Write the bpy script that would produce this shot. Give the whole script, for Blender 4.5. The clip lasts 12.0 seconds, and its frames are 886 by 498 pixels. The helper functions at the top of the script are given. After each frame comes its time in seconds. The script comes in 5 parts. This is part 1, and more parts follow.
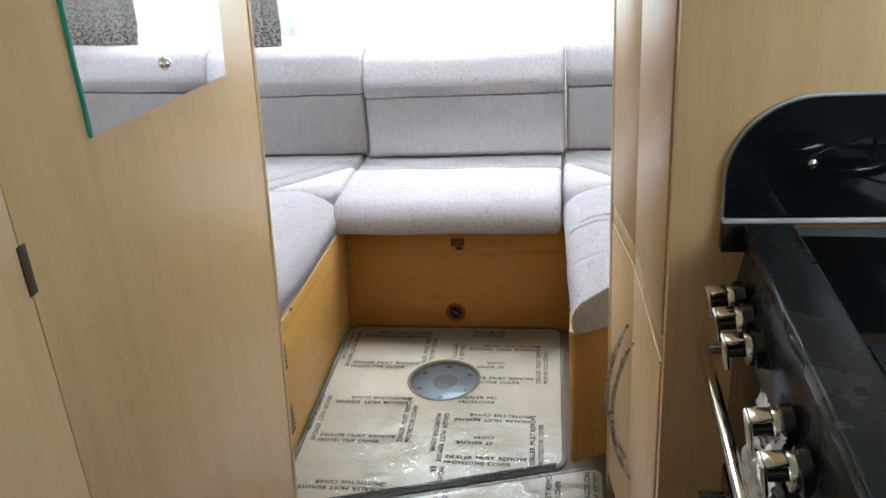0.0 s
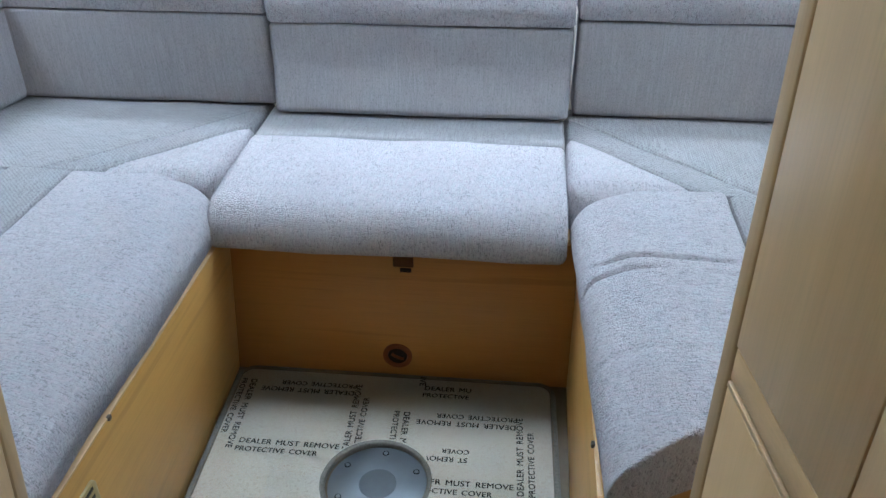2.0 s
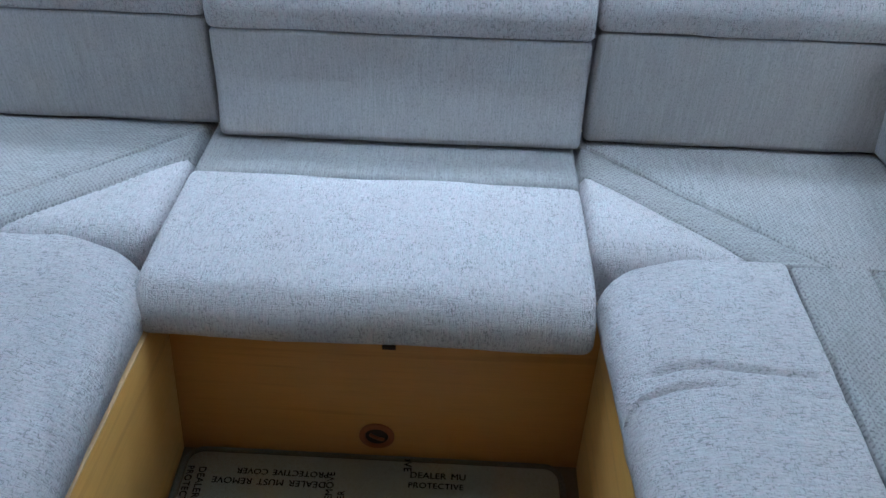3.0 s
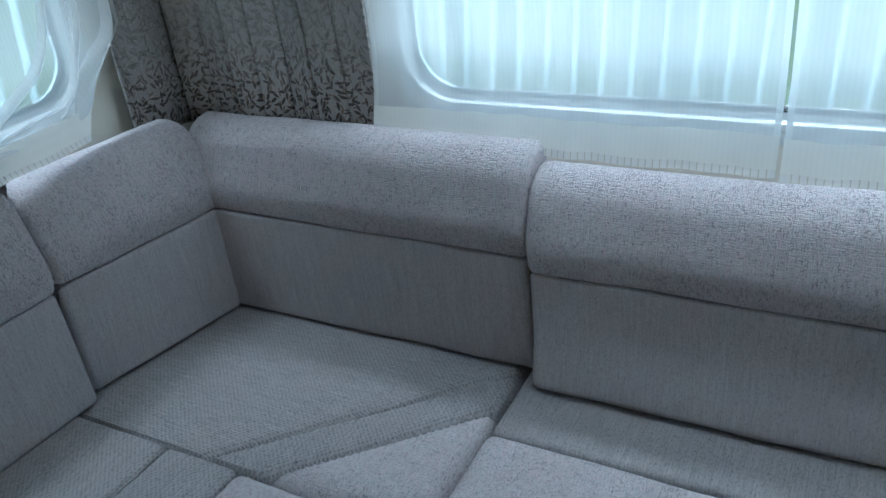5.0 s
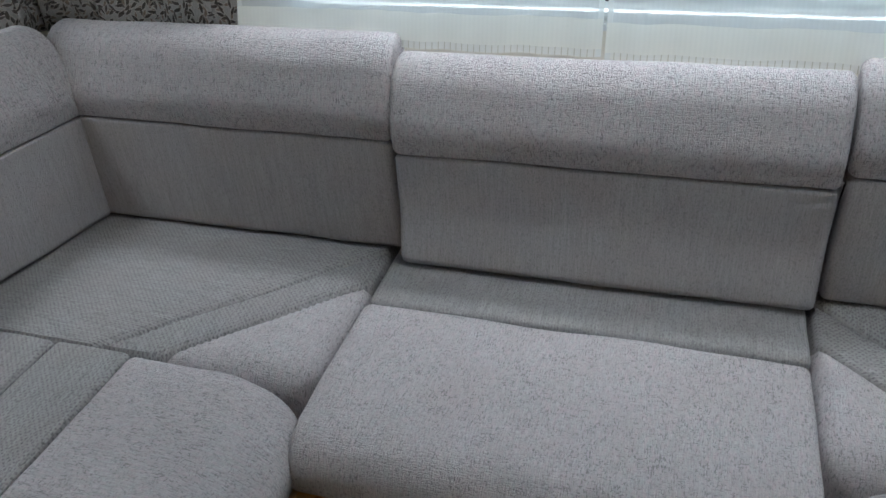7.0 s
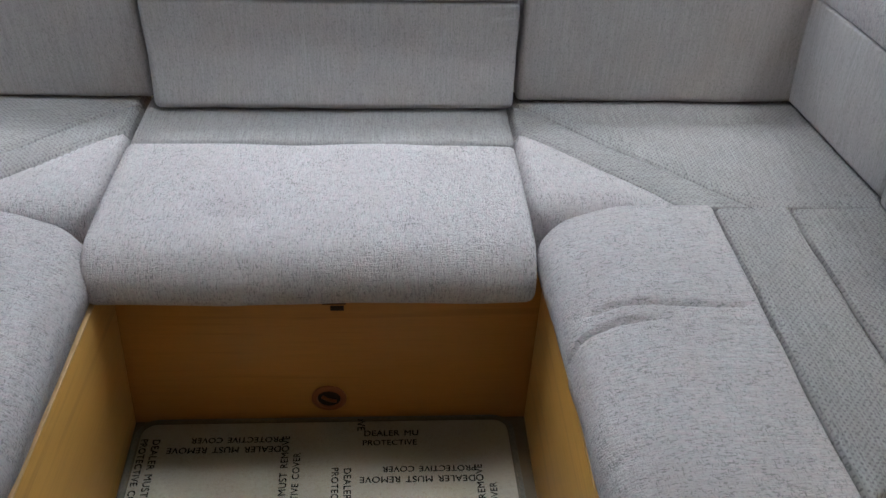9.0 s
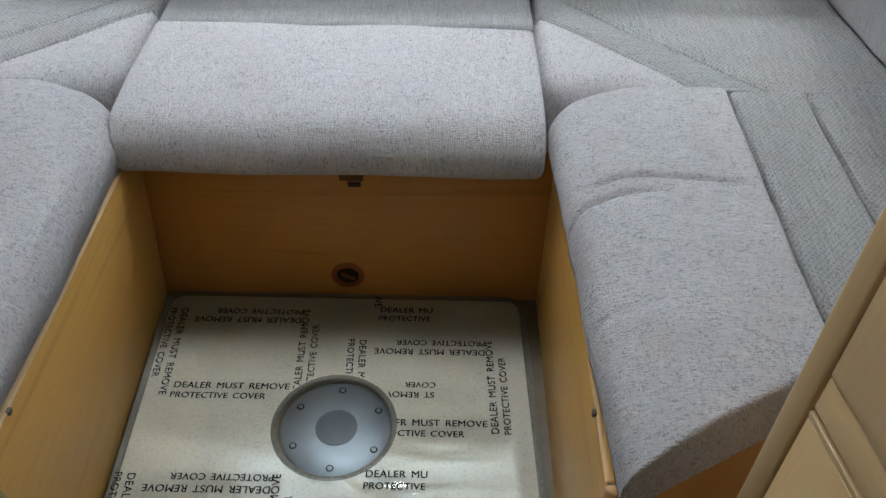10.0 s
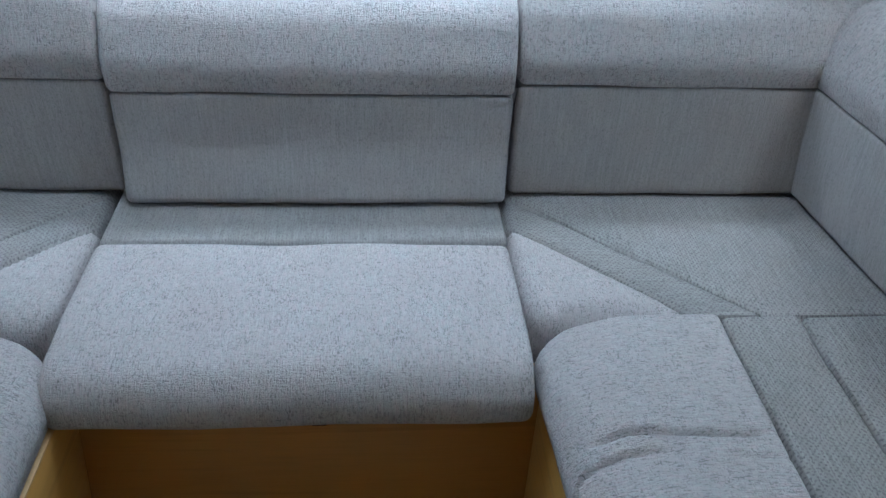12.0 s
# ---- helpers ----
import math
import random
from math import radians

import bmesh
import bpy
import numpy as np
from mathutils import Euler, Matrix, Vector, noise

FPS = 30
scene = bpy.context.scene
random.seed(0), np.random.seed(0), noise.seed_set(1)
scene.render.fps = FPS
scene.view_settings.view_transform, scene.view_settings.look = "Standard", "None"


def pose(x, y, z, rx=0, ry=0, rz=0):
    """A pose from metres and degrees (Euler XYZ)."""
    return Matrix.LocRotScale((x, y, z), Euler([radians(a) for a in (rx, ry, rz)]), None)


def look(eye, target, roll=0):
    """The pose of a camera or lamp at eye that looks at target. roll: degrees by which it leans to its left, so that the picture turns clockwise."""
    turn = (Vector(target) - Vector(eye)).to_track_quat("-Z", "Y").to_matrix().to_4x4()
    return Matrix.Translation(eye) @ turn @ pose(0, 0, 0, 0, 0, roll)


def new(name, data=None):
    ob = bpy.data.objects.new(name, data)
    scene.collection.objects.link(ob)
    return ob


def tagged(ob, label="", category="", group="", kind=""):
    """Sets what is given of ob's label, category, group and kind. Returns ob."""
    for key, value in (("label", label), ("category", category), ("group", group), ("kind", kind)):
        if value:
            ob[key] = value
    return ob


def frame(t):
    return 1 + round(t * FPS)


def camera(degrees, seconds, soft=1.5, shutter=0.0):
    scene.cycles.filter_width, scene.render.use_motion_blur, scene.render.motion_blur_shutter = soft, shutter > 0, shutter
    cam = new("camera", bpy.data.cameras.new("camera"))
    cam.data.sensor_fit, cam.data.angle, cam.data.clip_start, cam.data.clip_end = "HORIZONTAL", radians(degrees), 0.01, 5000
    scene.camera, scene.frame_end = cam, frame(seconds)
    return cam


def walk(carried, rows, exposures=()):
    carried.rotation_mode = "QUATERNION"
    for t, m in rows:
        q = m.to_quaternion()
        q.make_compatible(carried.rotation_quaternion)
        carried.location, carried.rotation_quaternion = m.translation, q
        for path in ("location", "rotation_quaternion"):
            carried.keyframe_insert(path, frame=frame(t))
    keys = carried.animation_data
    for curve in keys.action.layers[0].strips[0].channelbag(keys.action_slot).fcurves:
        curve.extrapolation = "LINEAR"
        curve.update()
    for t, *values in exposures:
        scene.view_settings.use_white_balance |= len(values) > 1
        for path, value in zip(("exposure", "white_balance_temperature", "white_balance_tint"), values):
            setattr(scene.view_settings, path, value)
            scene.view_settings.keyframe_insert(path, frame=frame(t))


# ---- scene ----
cam = camera(56.8, 12.0, soft=1.5)
PATH = [
    (0, (0.374, -2.213, 1.291), (0.051, -0.422, 0.461), -4.4),
    (0.5, (0.378, -2.002, 1.268), (0.08, -0.235, 0.381), -3.1),
    (1, (0.29, -1.75, 1.268), (0.081, 0.02, 0.361), -1.0),
    (1.5, (0.243, -1.547, 1.221), (0.097, 0.185, 0.232), -0.7),
    (2, (0.245, -1.322, 1.165), (0.059, 0.356, 0.093), -0.6),
    (2.5, (0.197, -1.135, 1.144), (0.038, 0.463, -0.049), -0.5),
    (2.7, (0.129, -1.059, 1.159), (0.095, 0.533, -0.052), 1.8),
    (4.5, (0.14, -0.573, 1.234), (-0.382, 0.98, 0.087), -3.4),
    (5, (0.105, -0.565, 1.245), (-0.798, 0.936, 0.281), -7.1),
    (5.5, (0.079, -0.587, 1.265), (-1.035, 0.828, 0.395), -8.1),
    (6, (0.083, -0.625, 1.258), (-1.042, 0.751, 0.341), -7.8),
    (6.5, (0.115, -0.664, 1.228), (-0.861, 0.747, 0.2), -7.1),
    (7, (0.135, -0.722, 1.223), (-0.414, 0.853, 0.12), -4.2),
    (7.5, (0.124, -0.793, 1.24), (-0.023, 0.82, 0.068), -1.6),
    (7.7, (0.118, -0.842, 1.229), (0.091, 0.77, 0.045), -0.6),
    (9.5, (0.13, -1.024, 1.162), (0.245, 0.497, -0.131), 2.5),
    (10, (0.175, -1.077, 1.141), (0.177, 0.374, -0.235), 1.2),
    (10.5, (0.191, -1.129, 1.118), (0.156, 0.257, -0.323), 0.6),
    (11, (0.196, -1.108, 1.112), (0.162, 0.288, -0.32), 0.3),
    (11.5, (0.175, -1.01, 1.142), (0.215, 0.504, -0.164), 1.3),
    (12, (0.116, -0.871, 1.205), (0.271, 0.756, 0.052), 3.0),
]
EXPOSURES = [(0.0, 2.56, 6150, 11), (0.5, 2.36, 6000, 10), (1.0, 2.24, 5850, 9), (1.5, 2.05, 5550, 8), (2.0, 2.0, 5250, 6), (2.5, 1.88, 5000, 3), (4.5, 0.86, 5120, 1),
             (5.5, 0.50, 5420, 2), (6.5, 0.52, 5850, 7), (7.0, 0.80, 6150, 8), (7.5, 0.90, 6300, 11), (9.5, 1.66, 6150, 8), (10.5, 1.62, 6000, 4), (11.5, 1.50, 5500, 2), (12.0, 1.22, 5350, 2)]
walk(cam, [(t, look(eye, target, roll)) for t, eye, target, roll in PATH], EXPOSURES)

# ---- light: overcast sky, a wide weak sun, sky light through the window openings ----
world = bpy.data.worlds.new("overcast_sky")
scene.world = world
world.use_nodes = True
wn = world.node_tree.nodes
sky = wn.new("ShaderNodeTexSky")
sky.sky_type = "NISHITA"
sky.sun_disc = False
sky.sun_elevation = radians(66)
sky.sun_rotation = radians(148)
sky.dust_density = 4.0
world.node_tree.links.new(sky.outputs["Color"], wn["Background"].inputs["Color"])
wn["Background"].inputs["Strength"].default_value = 0.15


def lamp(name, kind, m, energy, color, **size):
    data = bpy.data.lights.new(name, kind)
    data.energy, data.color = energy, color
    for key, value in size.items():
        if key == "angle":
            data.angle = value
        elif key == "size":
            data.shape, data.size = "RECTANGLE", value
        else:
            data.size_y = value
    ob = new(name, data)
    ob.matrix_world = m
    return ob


lamp("sun", "SUN", look((1.6, -2.6, 7), (0, 0, 0)), 1.5, (1, 0.97, 0.93), angle=radians(30))
DAY = (0.93, 0.98, 1.0)
lamp("rear_window_skylight", "AREA", look((0.0, 0.515, 1.46), (0.0, -1.2, 0.55)), 0.50, DAY, size=1.05, size_y=0.14)
lamp("rear_sky", "AREA", look((-0.06, 0.84, 2.4), (-0.06, 0.46, 0.95)), 58.0, DAY, size=1.05, size_y=0.4)
lamp("side_sky", "AREA", look((-1.40, -0.2, 2.4), (-1.02, -0.2, 0.95)), 29.0, DAY, size=1.1, size_y=0.4)
lamp("near_side_window_skylight", "AREA", look((-1.045, -0.25, 1.46), (0.6, -0.3, 0.5)), 0.08, DAY, size=0.9, size_y=0.14)
lamp("far_side_window_skylight", "AREA", look((0.985, -0.2, 1.46), (-0.6, -0.3, 0.5)), 0.65, DAY, size=0.8, size_y=0.14)
lamp("kitchen_window_skylight", "AREA", look((0.970, -1.70, 1.20), (-0.4, -1.45, 0.95)), 0.34, DAY, size=0.42, size_y=0.16)
# added fill from an unseen opening, brightens cooker and cabinet fronts
lamp("added_kitchen_fill", "AREA", look((-1.04, -2.62, 1.40), (0.55, -1.25, 0.60)), 0.72, DAY, size=0.5, size_y=0.4)

# hatch is out of view, added for the top light on seats and mat
hatch = lamp("unseen_hatch_skylight", "AREA", look((0.05, 0.12, 1.985), (0.05, 0.11, 0)), 1.8, DAY, size=0.42, size_y=0.42)
hatch.data.spread = radians(115)

# ---- materials ----


class Nodes:
    """A short way to write node materials."""

    def __init__(self, name):
        self.mat = bpy.data.materials.new(name)
        self.mat.use_nodes = True
        self.tree = self.mat.node_tree
        self.bsdf = self.tree.nodes["Principled BSDF"]
        self.out = self.tree.nodes["Material Output"]

    def put(self, socket, value):
        if isinstance(value, bpy.types.NodeSocket):
            self.tree.links.new(value, socket)
        elif isinstance(value, (tuple, list)) and len(value) == 3 and socket.type == "RGBA":
            socket.default_value = (*value, 1)
        else:
            socket.default_value = value

    def node(self, kind, out=0, settings=None, **inputs):
        n = self.tree.nodes.new("ShaderNode" + kind)
        choice = settings or {}
        if "operation" in choice:
            n.operation = choice["operation"]
        if "wave_type" in choice:
            n.wave_type, n.bands_direction = choice["wave_type"], choice["bands_direction"]
        if "feature" in choice:
            n.feature = choice["feature"]
        if "data_type" in choice:
            n.data_type, n.blend_type = choice["data_type"], choice["blend_type"]
        if "rotation_type" in choice:
            n.rotation_type = choice["rotation_type"]
        for key, value in inputs.items():
            name = key.replace("_", " ")
            self.put(n.inputs[int(key[1:])] if key[0] == "i" and key[1:].isdigit() else n.inputs[name], value)
        return n.outputs[out]

    def coords(self, scale, kind="Object", rot=(0, 0, 0), loc=(0, 0, 0)):
        return self.node("Mapping", i0=self.node("TexCoord", kind), Scale=scale, Rotation=rot, Location=loc)

    def noise(self, vec, scale, detail=3, rough=0.5, out=0):
        return self.node("TexNoise", out, Vector=vec, Scale=scale, Detail=detail, Roughness=rough)

    def ramp(self, fac, a, b, lo=0.0, hi=1.0):
        return self.node("MapRange", i0=fac, i1=a, i2=b, i3=lo, i4=hi)

    def math(self, op, a, b=0.0, c=0.0):
        return self.node("Math", settings={"operation": op}, i0=a, i1=b, i2=c)

    def mix(self, fac, a, b, blend="MIX"):
        return self.node("Mix", 2, {"data_type": "RGBA", "blend_type": blend}, i0=fac, i6=a, i7=b)

    def bump(self, height, strength, dist=0.002):
        return self.node("Bump", Strength=strength, Distance=dist, Height=height)

    def surface(self, color, rough, normal=None, metal=0.0, spec=0.5, **more):
        self.put(self.bsdf.inputs["Base Color"], color)
        self.put(self.bsdf.inputs["Roughness"], rough)
        self.put(self.bsdf.inputs["Metallic"], metal)
        self.put(self.bsdf.inputs["Specular IOR Level"], spec)
        if normal:
            self.put(self.bsdf.inputs["Normal"], normal)
        for key, value in more.items():
            self.put(self.bsdf.inputs[key.replace("_", " ")], value)
        return self.mat


def chenille(name, across, light, dark, amount):
    """Flecked chenille: a loose cross weave with dark dashes both ways and a worn mottle."""
    m = Nodes(name)
    swap = lambda a, b: {"x": (a, b, b), "y": (b, a, b)}[across]
    shade = lambda k, r=1.0, g=1.0, b=1.0: (light[0] * k * r, light[1] * k * g, light[2] * k * b)
    warp = m.noise(m.coords(swap(620, 60)), 1.0, 3, 0.6)
    weft = m.noise(m.coords(swap(80, 560)), 1.0, 3, 0.6)
    cloud = m.noise(m.coords((42, 42, 42)), 1.0, 4, 0.65)
    wear = m.noise(m.coords((11, 11, 11), loc=(3, 1, 2)), 1.0, 4, 0.65)
    tint = m.noise(m.coords(swap(190, 70), loc=(7, 2, 9)), 1.0, 3, 0.6)
    col = m.mix(m.ramp(warp, 0.32, 0.68), shade(0.76), shade(1.14))
    col = m.mix(m.ramp(weft, 0.46, 0.66, 0, 0.45), col, shade(0.70))
    col = m.mix(m.ramp(tint, 0.52, 0.66, 0, 0.5), col, shade(0.98, 1.10, 0.95, 0.98))
    col = m.mix(m.ramp(tint, 0.48, 0.36, 0, 0.5), col, shade(1.02, 0.93, 1.02, 1.0))
    col = m.mix(m.ramp(wear, 0.36, 0.68, 0, 0.5), col, shade(0.84, 1.05, 0.98, 0.97))
    gate = m.ramp(cloud, 0.36, 0.60, 0.45, 1.0)
    dash_a = m.ramp(m.noise(m.coords(swap(560, 165)), 1.0, 1, 0.4), 0.545 - amount, 0.635 - amount)
    dash_b = m.ramp(m.noise(m.coords(swap(190, 560), loc=(5, 5, 5)), 1.0, 1, 0.4), 0.575 - amount, 0.665 - amount)
    fleck = m.math("MULTIPLY", m.math("MAXIMUM", dash_a, dash_b), gate)
    col = m.mix(m.math("MULTIPLY", fleck, 0.54), col, dark)
    h = m.math("ADD", m.math("MULTIPLY", warp, 0.9), m.math("SUBTRACT", m.math("MULTIPLY", weft, 0.9), m.math("MULTIPLY", fleck, 0.6)))
    return m.surface(col, 0.95, m.bump(h, 0.75, 0.004), spec=0.08, Sheen_Weight=0.08, Sheen_Roughness=0.5)


def ribbed(name, across, light, dark, ribs=1.0):
    """Plain dobby weave: fine columns of broken stitches; ribs sets how clearly the columns show."""
    m = Nodes(name)
    co = m.coords((1, 1, 1))
    swap = lambda a, b: {"x": (a, b, b), "y": (b, a, b)}[across]
    rib = m.node("TexWave", 1, {"wave_type": "BANDS", "bands_direction": across.upper()}, Vector=co, Scale=74.0, Distortion=0.9, Detail=2.0, Detail_Scale=9.0)
    stitch = m.noise(m.coords(swap(480, 300)), 1.0, 2, 0.6)
    column = m.ramp(rib, 0.0, 0.8, 1.0, 1.0 - 0.75 * ribs)
    dots = m.ramp(m.math("MULTIPLY", column, m.ramp(stitch, 0.46, 0.62)), 0.2, 0.85)
    if ribs > 0.5:
        # staggered rows of dark stitches
        turned_co = m.coords((1, 1, 1), rot=(0, 0, radians(45)))
        one, two = (m.node("TexWave", 1, {"wave_type": "BANDS", "bands_direction": d}, Vector=turned_co, Scale=52.0, Distortion=1.1, Detail=3.0, Detail_Scale=5.0) for d in "XY")
        grid = m.ramp(m.math("MULTIPLY", one, two), 0.40, 0.66)
        dots = m.math("MULTIPLY", grid, m.ramp(stitch, 0.36, 0.52, 0.25, 1.0))
    streak = m.noise(m.coords(swap(300, 18)), 1.0, 3, 0.65)
    speck = m.ramp(m.noise(m.coords(swap(420, 170), loc=(2, 8, 4)), 1.0, 1, 0.4), 0.60, 0.67)
    wear = m.noise(m.coords((9, 9, 9)), 1.0, 4, 0.65)
    col = m.mix(m.ramp(streak, 0.32, 0.68), tuple((0.88 - 0.10 * ribs) * c for c in light), tuple((1.08 + 0.07 * ribs) * c for c in light))
    col = m.mix(m.ramp(wear, 0.35, 0.7, 0, 0.45), col, (light[0] * 0.96, light[1] * 0.86, light[2] * 0.84))
    col = m.mix(m.math("MULTIPLY", dots, 0.06 + 0.58 * ribs), col, dark)
    col = m.mix(m.math("MULTIPLY", speck, 0.15 + 0.4 * ribs), col, dark)
    h = m.math("SUBTRACT", m.math("ADD", m.math("MULTIPLY", rib, 0.4 * ribs), m.math("MULTIPLY", streak, 0.8)), m.math("MULTIPLY", dots, 0.7))
    return m.surface(col, 0.95, m.bump(h, 0.5, 0.002), spec=0.08, Sheen_Weight=0.08)


GREY, FLECK = (0.500, 0.466, 0.482), (0.095, 0.09, 0.10)
PLAIN, PLAIN_DARK = (0.352, 0.332, 0.343), (0.085, 0.080, 0.086)
CHEN_X = chenille("flecked_chenille", "x", GREY, FLECK, -0.024)
CHEN_Y = chenille("flecked_chenille_side", "y", GREY, FLECK, -0.024)
RIBBED = (0.268, 0.258, 0.264)
RIB_X = ribbed("ribbed_weave", "x", RIBBED, PLAIN_DARK, 0.95)
RIB_Y = ribbed("ribbed_weave_side", "y", RIBBED, PLAIN_DARK, 0.95)
COLUMN_X = ribbed("columned_weave", "x", RIBBED, PLAIN_DARK, 0.5)
PANEL_X = ribbed("plain_weave", "x", PLAIN, PLAIN_DARK, 0.19)
PANEL_Y = ribbed("plain_weave_side", "y", PLAIN, PLAIN_DARK, 0.19)


def laminate(name, grain, tone=1.0, rough=0.32, hue=(1, 1, 1), figure=0.0):
    """Pale beech laminate; grain names the axis along which it runs, figure how strongly it shows."""
    m = Nodes(name)
    s = {"x": (1.3, 34, 34), "y": (34, 1.3, 34), "z": (34, 34, 1.3)}[grain]
    fine = {"x": (9, 420, 420), "y": (420, 9, 420), "z": (420, 420, 9)}[grain]
    broad = {"x": (0.7, 7, 7), "y": (7, 0.7, 7), "z": (7, 7, 0.7)}[grain]
    a = m.noise(m.coords(s), 1.0, 5, 0.6)
    b = m.noise(m.coords(fine), 1.0, 2, 0.6)
    c = m.noise(m.coords(broad), 1.0, 3, 0.5)
    col = m.mix(m.ramp(a, 0.28, 0.72), tuple(tone * x * k for x, k in zip((0.64, 0.412, 0.198), hue)), tuple(tone * x * k for x, k in zip((0.73, 0.492, 0.260), hue)))
    col = m.mix(m.ramp(c, 0.25, 0.85, 0, 0.5), col, tuple(tone * x * k for x, k in zip((0.56, 0.345, 0.155), hue)))
    col = m.mix(m.ramp(a, 0.50 + 0.06 * figure, 0.66, 0, 0.55 * figure), col, tuple(tone * x * k for x, k in zip((0.36, 0.21, 0.085), hue)))
    col = m.mix(m.ramp(b, 0.45, 0.80, 0, 0.22 + 0.2 * figure), col, tuple(tone * x * k for x, k in zip((0.40, 0.27, 0.14), hue)))
    r = m.ramp(m.noise(m.coords((5, 5, 5)), 1.0, 4, 0.6), 0.3, 0.7, rough - 0.02, rough + 0.05)
    return m.surface(col, r, m.bump(b, 0.05, 0.001), spec=0.45)


WOOD_X, WOOD_Y, WOOD_Z = laminate("beech_laminate_level", "x"), laminate("beech_laminate_length", "y"), laminate("beech_laminate_upright", "z")
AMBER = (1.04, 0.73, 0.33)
# front panel toned below the side panels: its shade is in the colour
BENCH_X_SHADED, BENCH_Y = laminate("amber_laminate_level_shaded", "x", 0.63, 0.36, AMBER, 0.9), laminate("amber_laminate_length", "y", 0.88, 0.36, (1.02, 0.84, 0.42), 0.8)
AMBER_Z = laminate("amber_laminate_upright", "z", 0.74, 0.38, (1.02, 0.80, 0.52))
LIP = laminate("beech_edging", "z", 0.82, 0.42)


def plain(name, color, rough, metal=0.0, spec=0.5, vary=0.12, scale=30, bump=0.06, **more):
    m = Nodes(name)
    a = m.noise(m.coords((scale, scale, scale)), 1.0, 5, 0.62)
    b = m.noise(m.coords((scale * 9, scale * 9, scale * 9)), 1.0, 2, 0.6)
    col = m.mix(m.ramp(a, 0.3, 0.7), tuple(c * (1 - vary) for c in color), tuple(min(1, c * (1 + vary)) for c in color))
    r = m.ramp(a, 0.3, 0.7, max(0.02, rough * 0.8), min(1, rough * 1.2))
    return m.surface(col, r, m.bump(b, bump, 0.001), metal, spec, **more)


WALL = plain("cream_wallboard", (0.84, 0.80, 0.71), 0.55, vary=0.05)
CEIL = plain("pale_ceiling_board", (0.66, 0.64, 0.60), 0.6, vary=0.04)
FRAME = plain("grey_window_plastic", (0.74, 0.77, 0.78), 0.6, vary=0.06)
FRAME_DARK = plain("dark_rubber_seal", (0.035, 0.037, 0.04), 0.6)
STEEL = plain("brushed_steel", (0.55, 0.56, 0.57), 0.28, metal=1.0, vary=0.08, scale=60)
CHROME = plain("chrome", (0.78, 0.78, 0.79), 0.09, metal=1.0, vary=0.03, scale=20, bump=0.01)
PLATE = plain("satin_aluminium", (0.20, 0.225, 0.25), 0.46, metal=0.75, vary=0.10, scale=22)
PLATE_CAP = plain("grey_plastic_cap", (0.085, 0.10, 0.115), 0.5)
BLACK = plain("black_enamel", (0.012, 0.013, 0.014), 0.16, vary=0.1)
DARKTRIM = plain("dark_grey_trim", (0.012, 0.016, 0.017), 0.26, spec=0.2, vary=0.2, scale=14, bump=0.03)
SMOKE = plain("black_glass", (0.004, 0.005, 0.006), 0.04, spec=0.12, vary=0.1, bump=0.0)
GUARD = plain("black_mirror_glass", (0.004, 0.006, 0.007), 0.03, spec=0.6, vary=0.1, bump=0.0)
WHITE_EDGE = plain("pale_trim", (0.62, 0.62, 0.6), 0.35)
FLOOR = plain("brown_floor_vinyl", (0.15, 0.115, 0.075), 0.5)
HOLE = plain("dark_recess", (0.02, 0.013, 0.008), 0.8)
RING = plain("brown_plastic_ring", (0.21, 0.072, 0.028), 0.6, spec=0.25)
LATCH = plain("brown_catch", (0.10, 0.050, 0.020), 0.7, spec=0.15)
SLOT = plain("bronze_catch", (0.07, 0.045, 0.025), 0.4)
VENT = plain("tan_vent_plastic", (0.33, 0.235, 0.09), 0.5)
INK = plain("black_print", (0.010, 0.009, 0.010), 0.7, spec=0.1)
BIND = plain("grey_binding_tape", (0.17, 0.158, 0.135), 0.9, scale=300, vary=0.35, bump=0.5)
TAPE = plain("black_edge_tape", (0.022, 0.021, 0.020), 0.55, scale=260, vary=0.4, bump=0.6)
DARK_CHROME = plain("dark_chrome", (0.42, 0.43, 0.44), 0.12, metal=1.0, vary=0.05)
WRAP = plain("clear_wrap", (0.80, 0.80, 0.79), 0.12, spec=0.6, vary=0.08, scale=40, bump=0.5)
PEARL = plain("worn_chrome_knob", (0.62, 0.58, 0.52), 0.16, metal=1.0, vary=0.1)
PALE = plain("galvanised_pale", (0.74, 0.76, 0.78), 0.5, vary=0.10, scale=9)
SIGN_GREEN = plain("green_sign_face", (0.01, 0.60, 0.43), 0.45, vary=0.04)
SIGN_WHITE = plain("white_sign_print", (0.86, 0.88, 0.87), 0.5, vary=0.03)


def carpet():
    m = Nodes("beige_cut_pile")
    a = m.noise(m.coords((700, 700, 700)), 1.0, 3, 0.7)
    b = m.noise(m.coords((9, 9, 9)), 1.0, 4, 0.6)
    col = m.mix(m.ramp(a, 0.3, 0.7), (0.53, 0.492, 0.432), (0.725, 0.69, 0.62))
    col = m.mix(m.ramp(b, 0.35, 0.75, 0, 0.3), col, (0.58, 0.50, 0.39))
    tuft = m.noise(m.coords((210, 210, 210), loc=(1, 4, 2)), 1.0, 2, 0.6)
    col = m.mix(m.ramp(tuft, 0.52, 0.68, 0, 0.45), col, (0.42, 0.35, 0.26))
    return m.surface(col, 0.95, m.bump(a, 0.5, 0.003), spec=0.1)


CARPET = carpet()


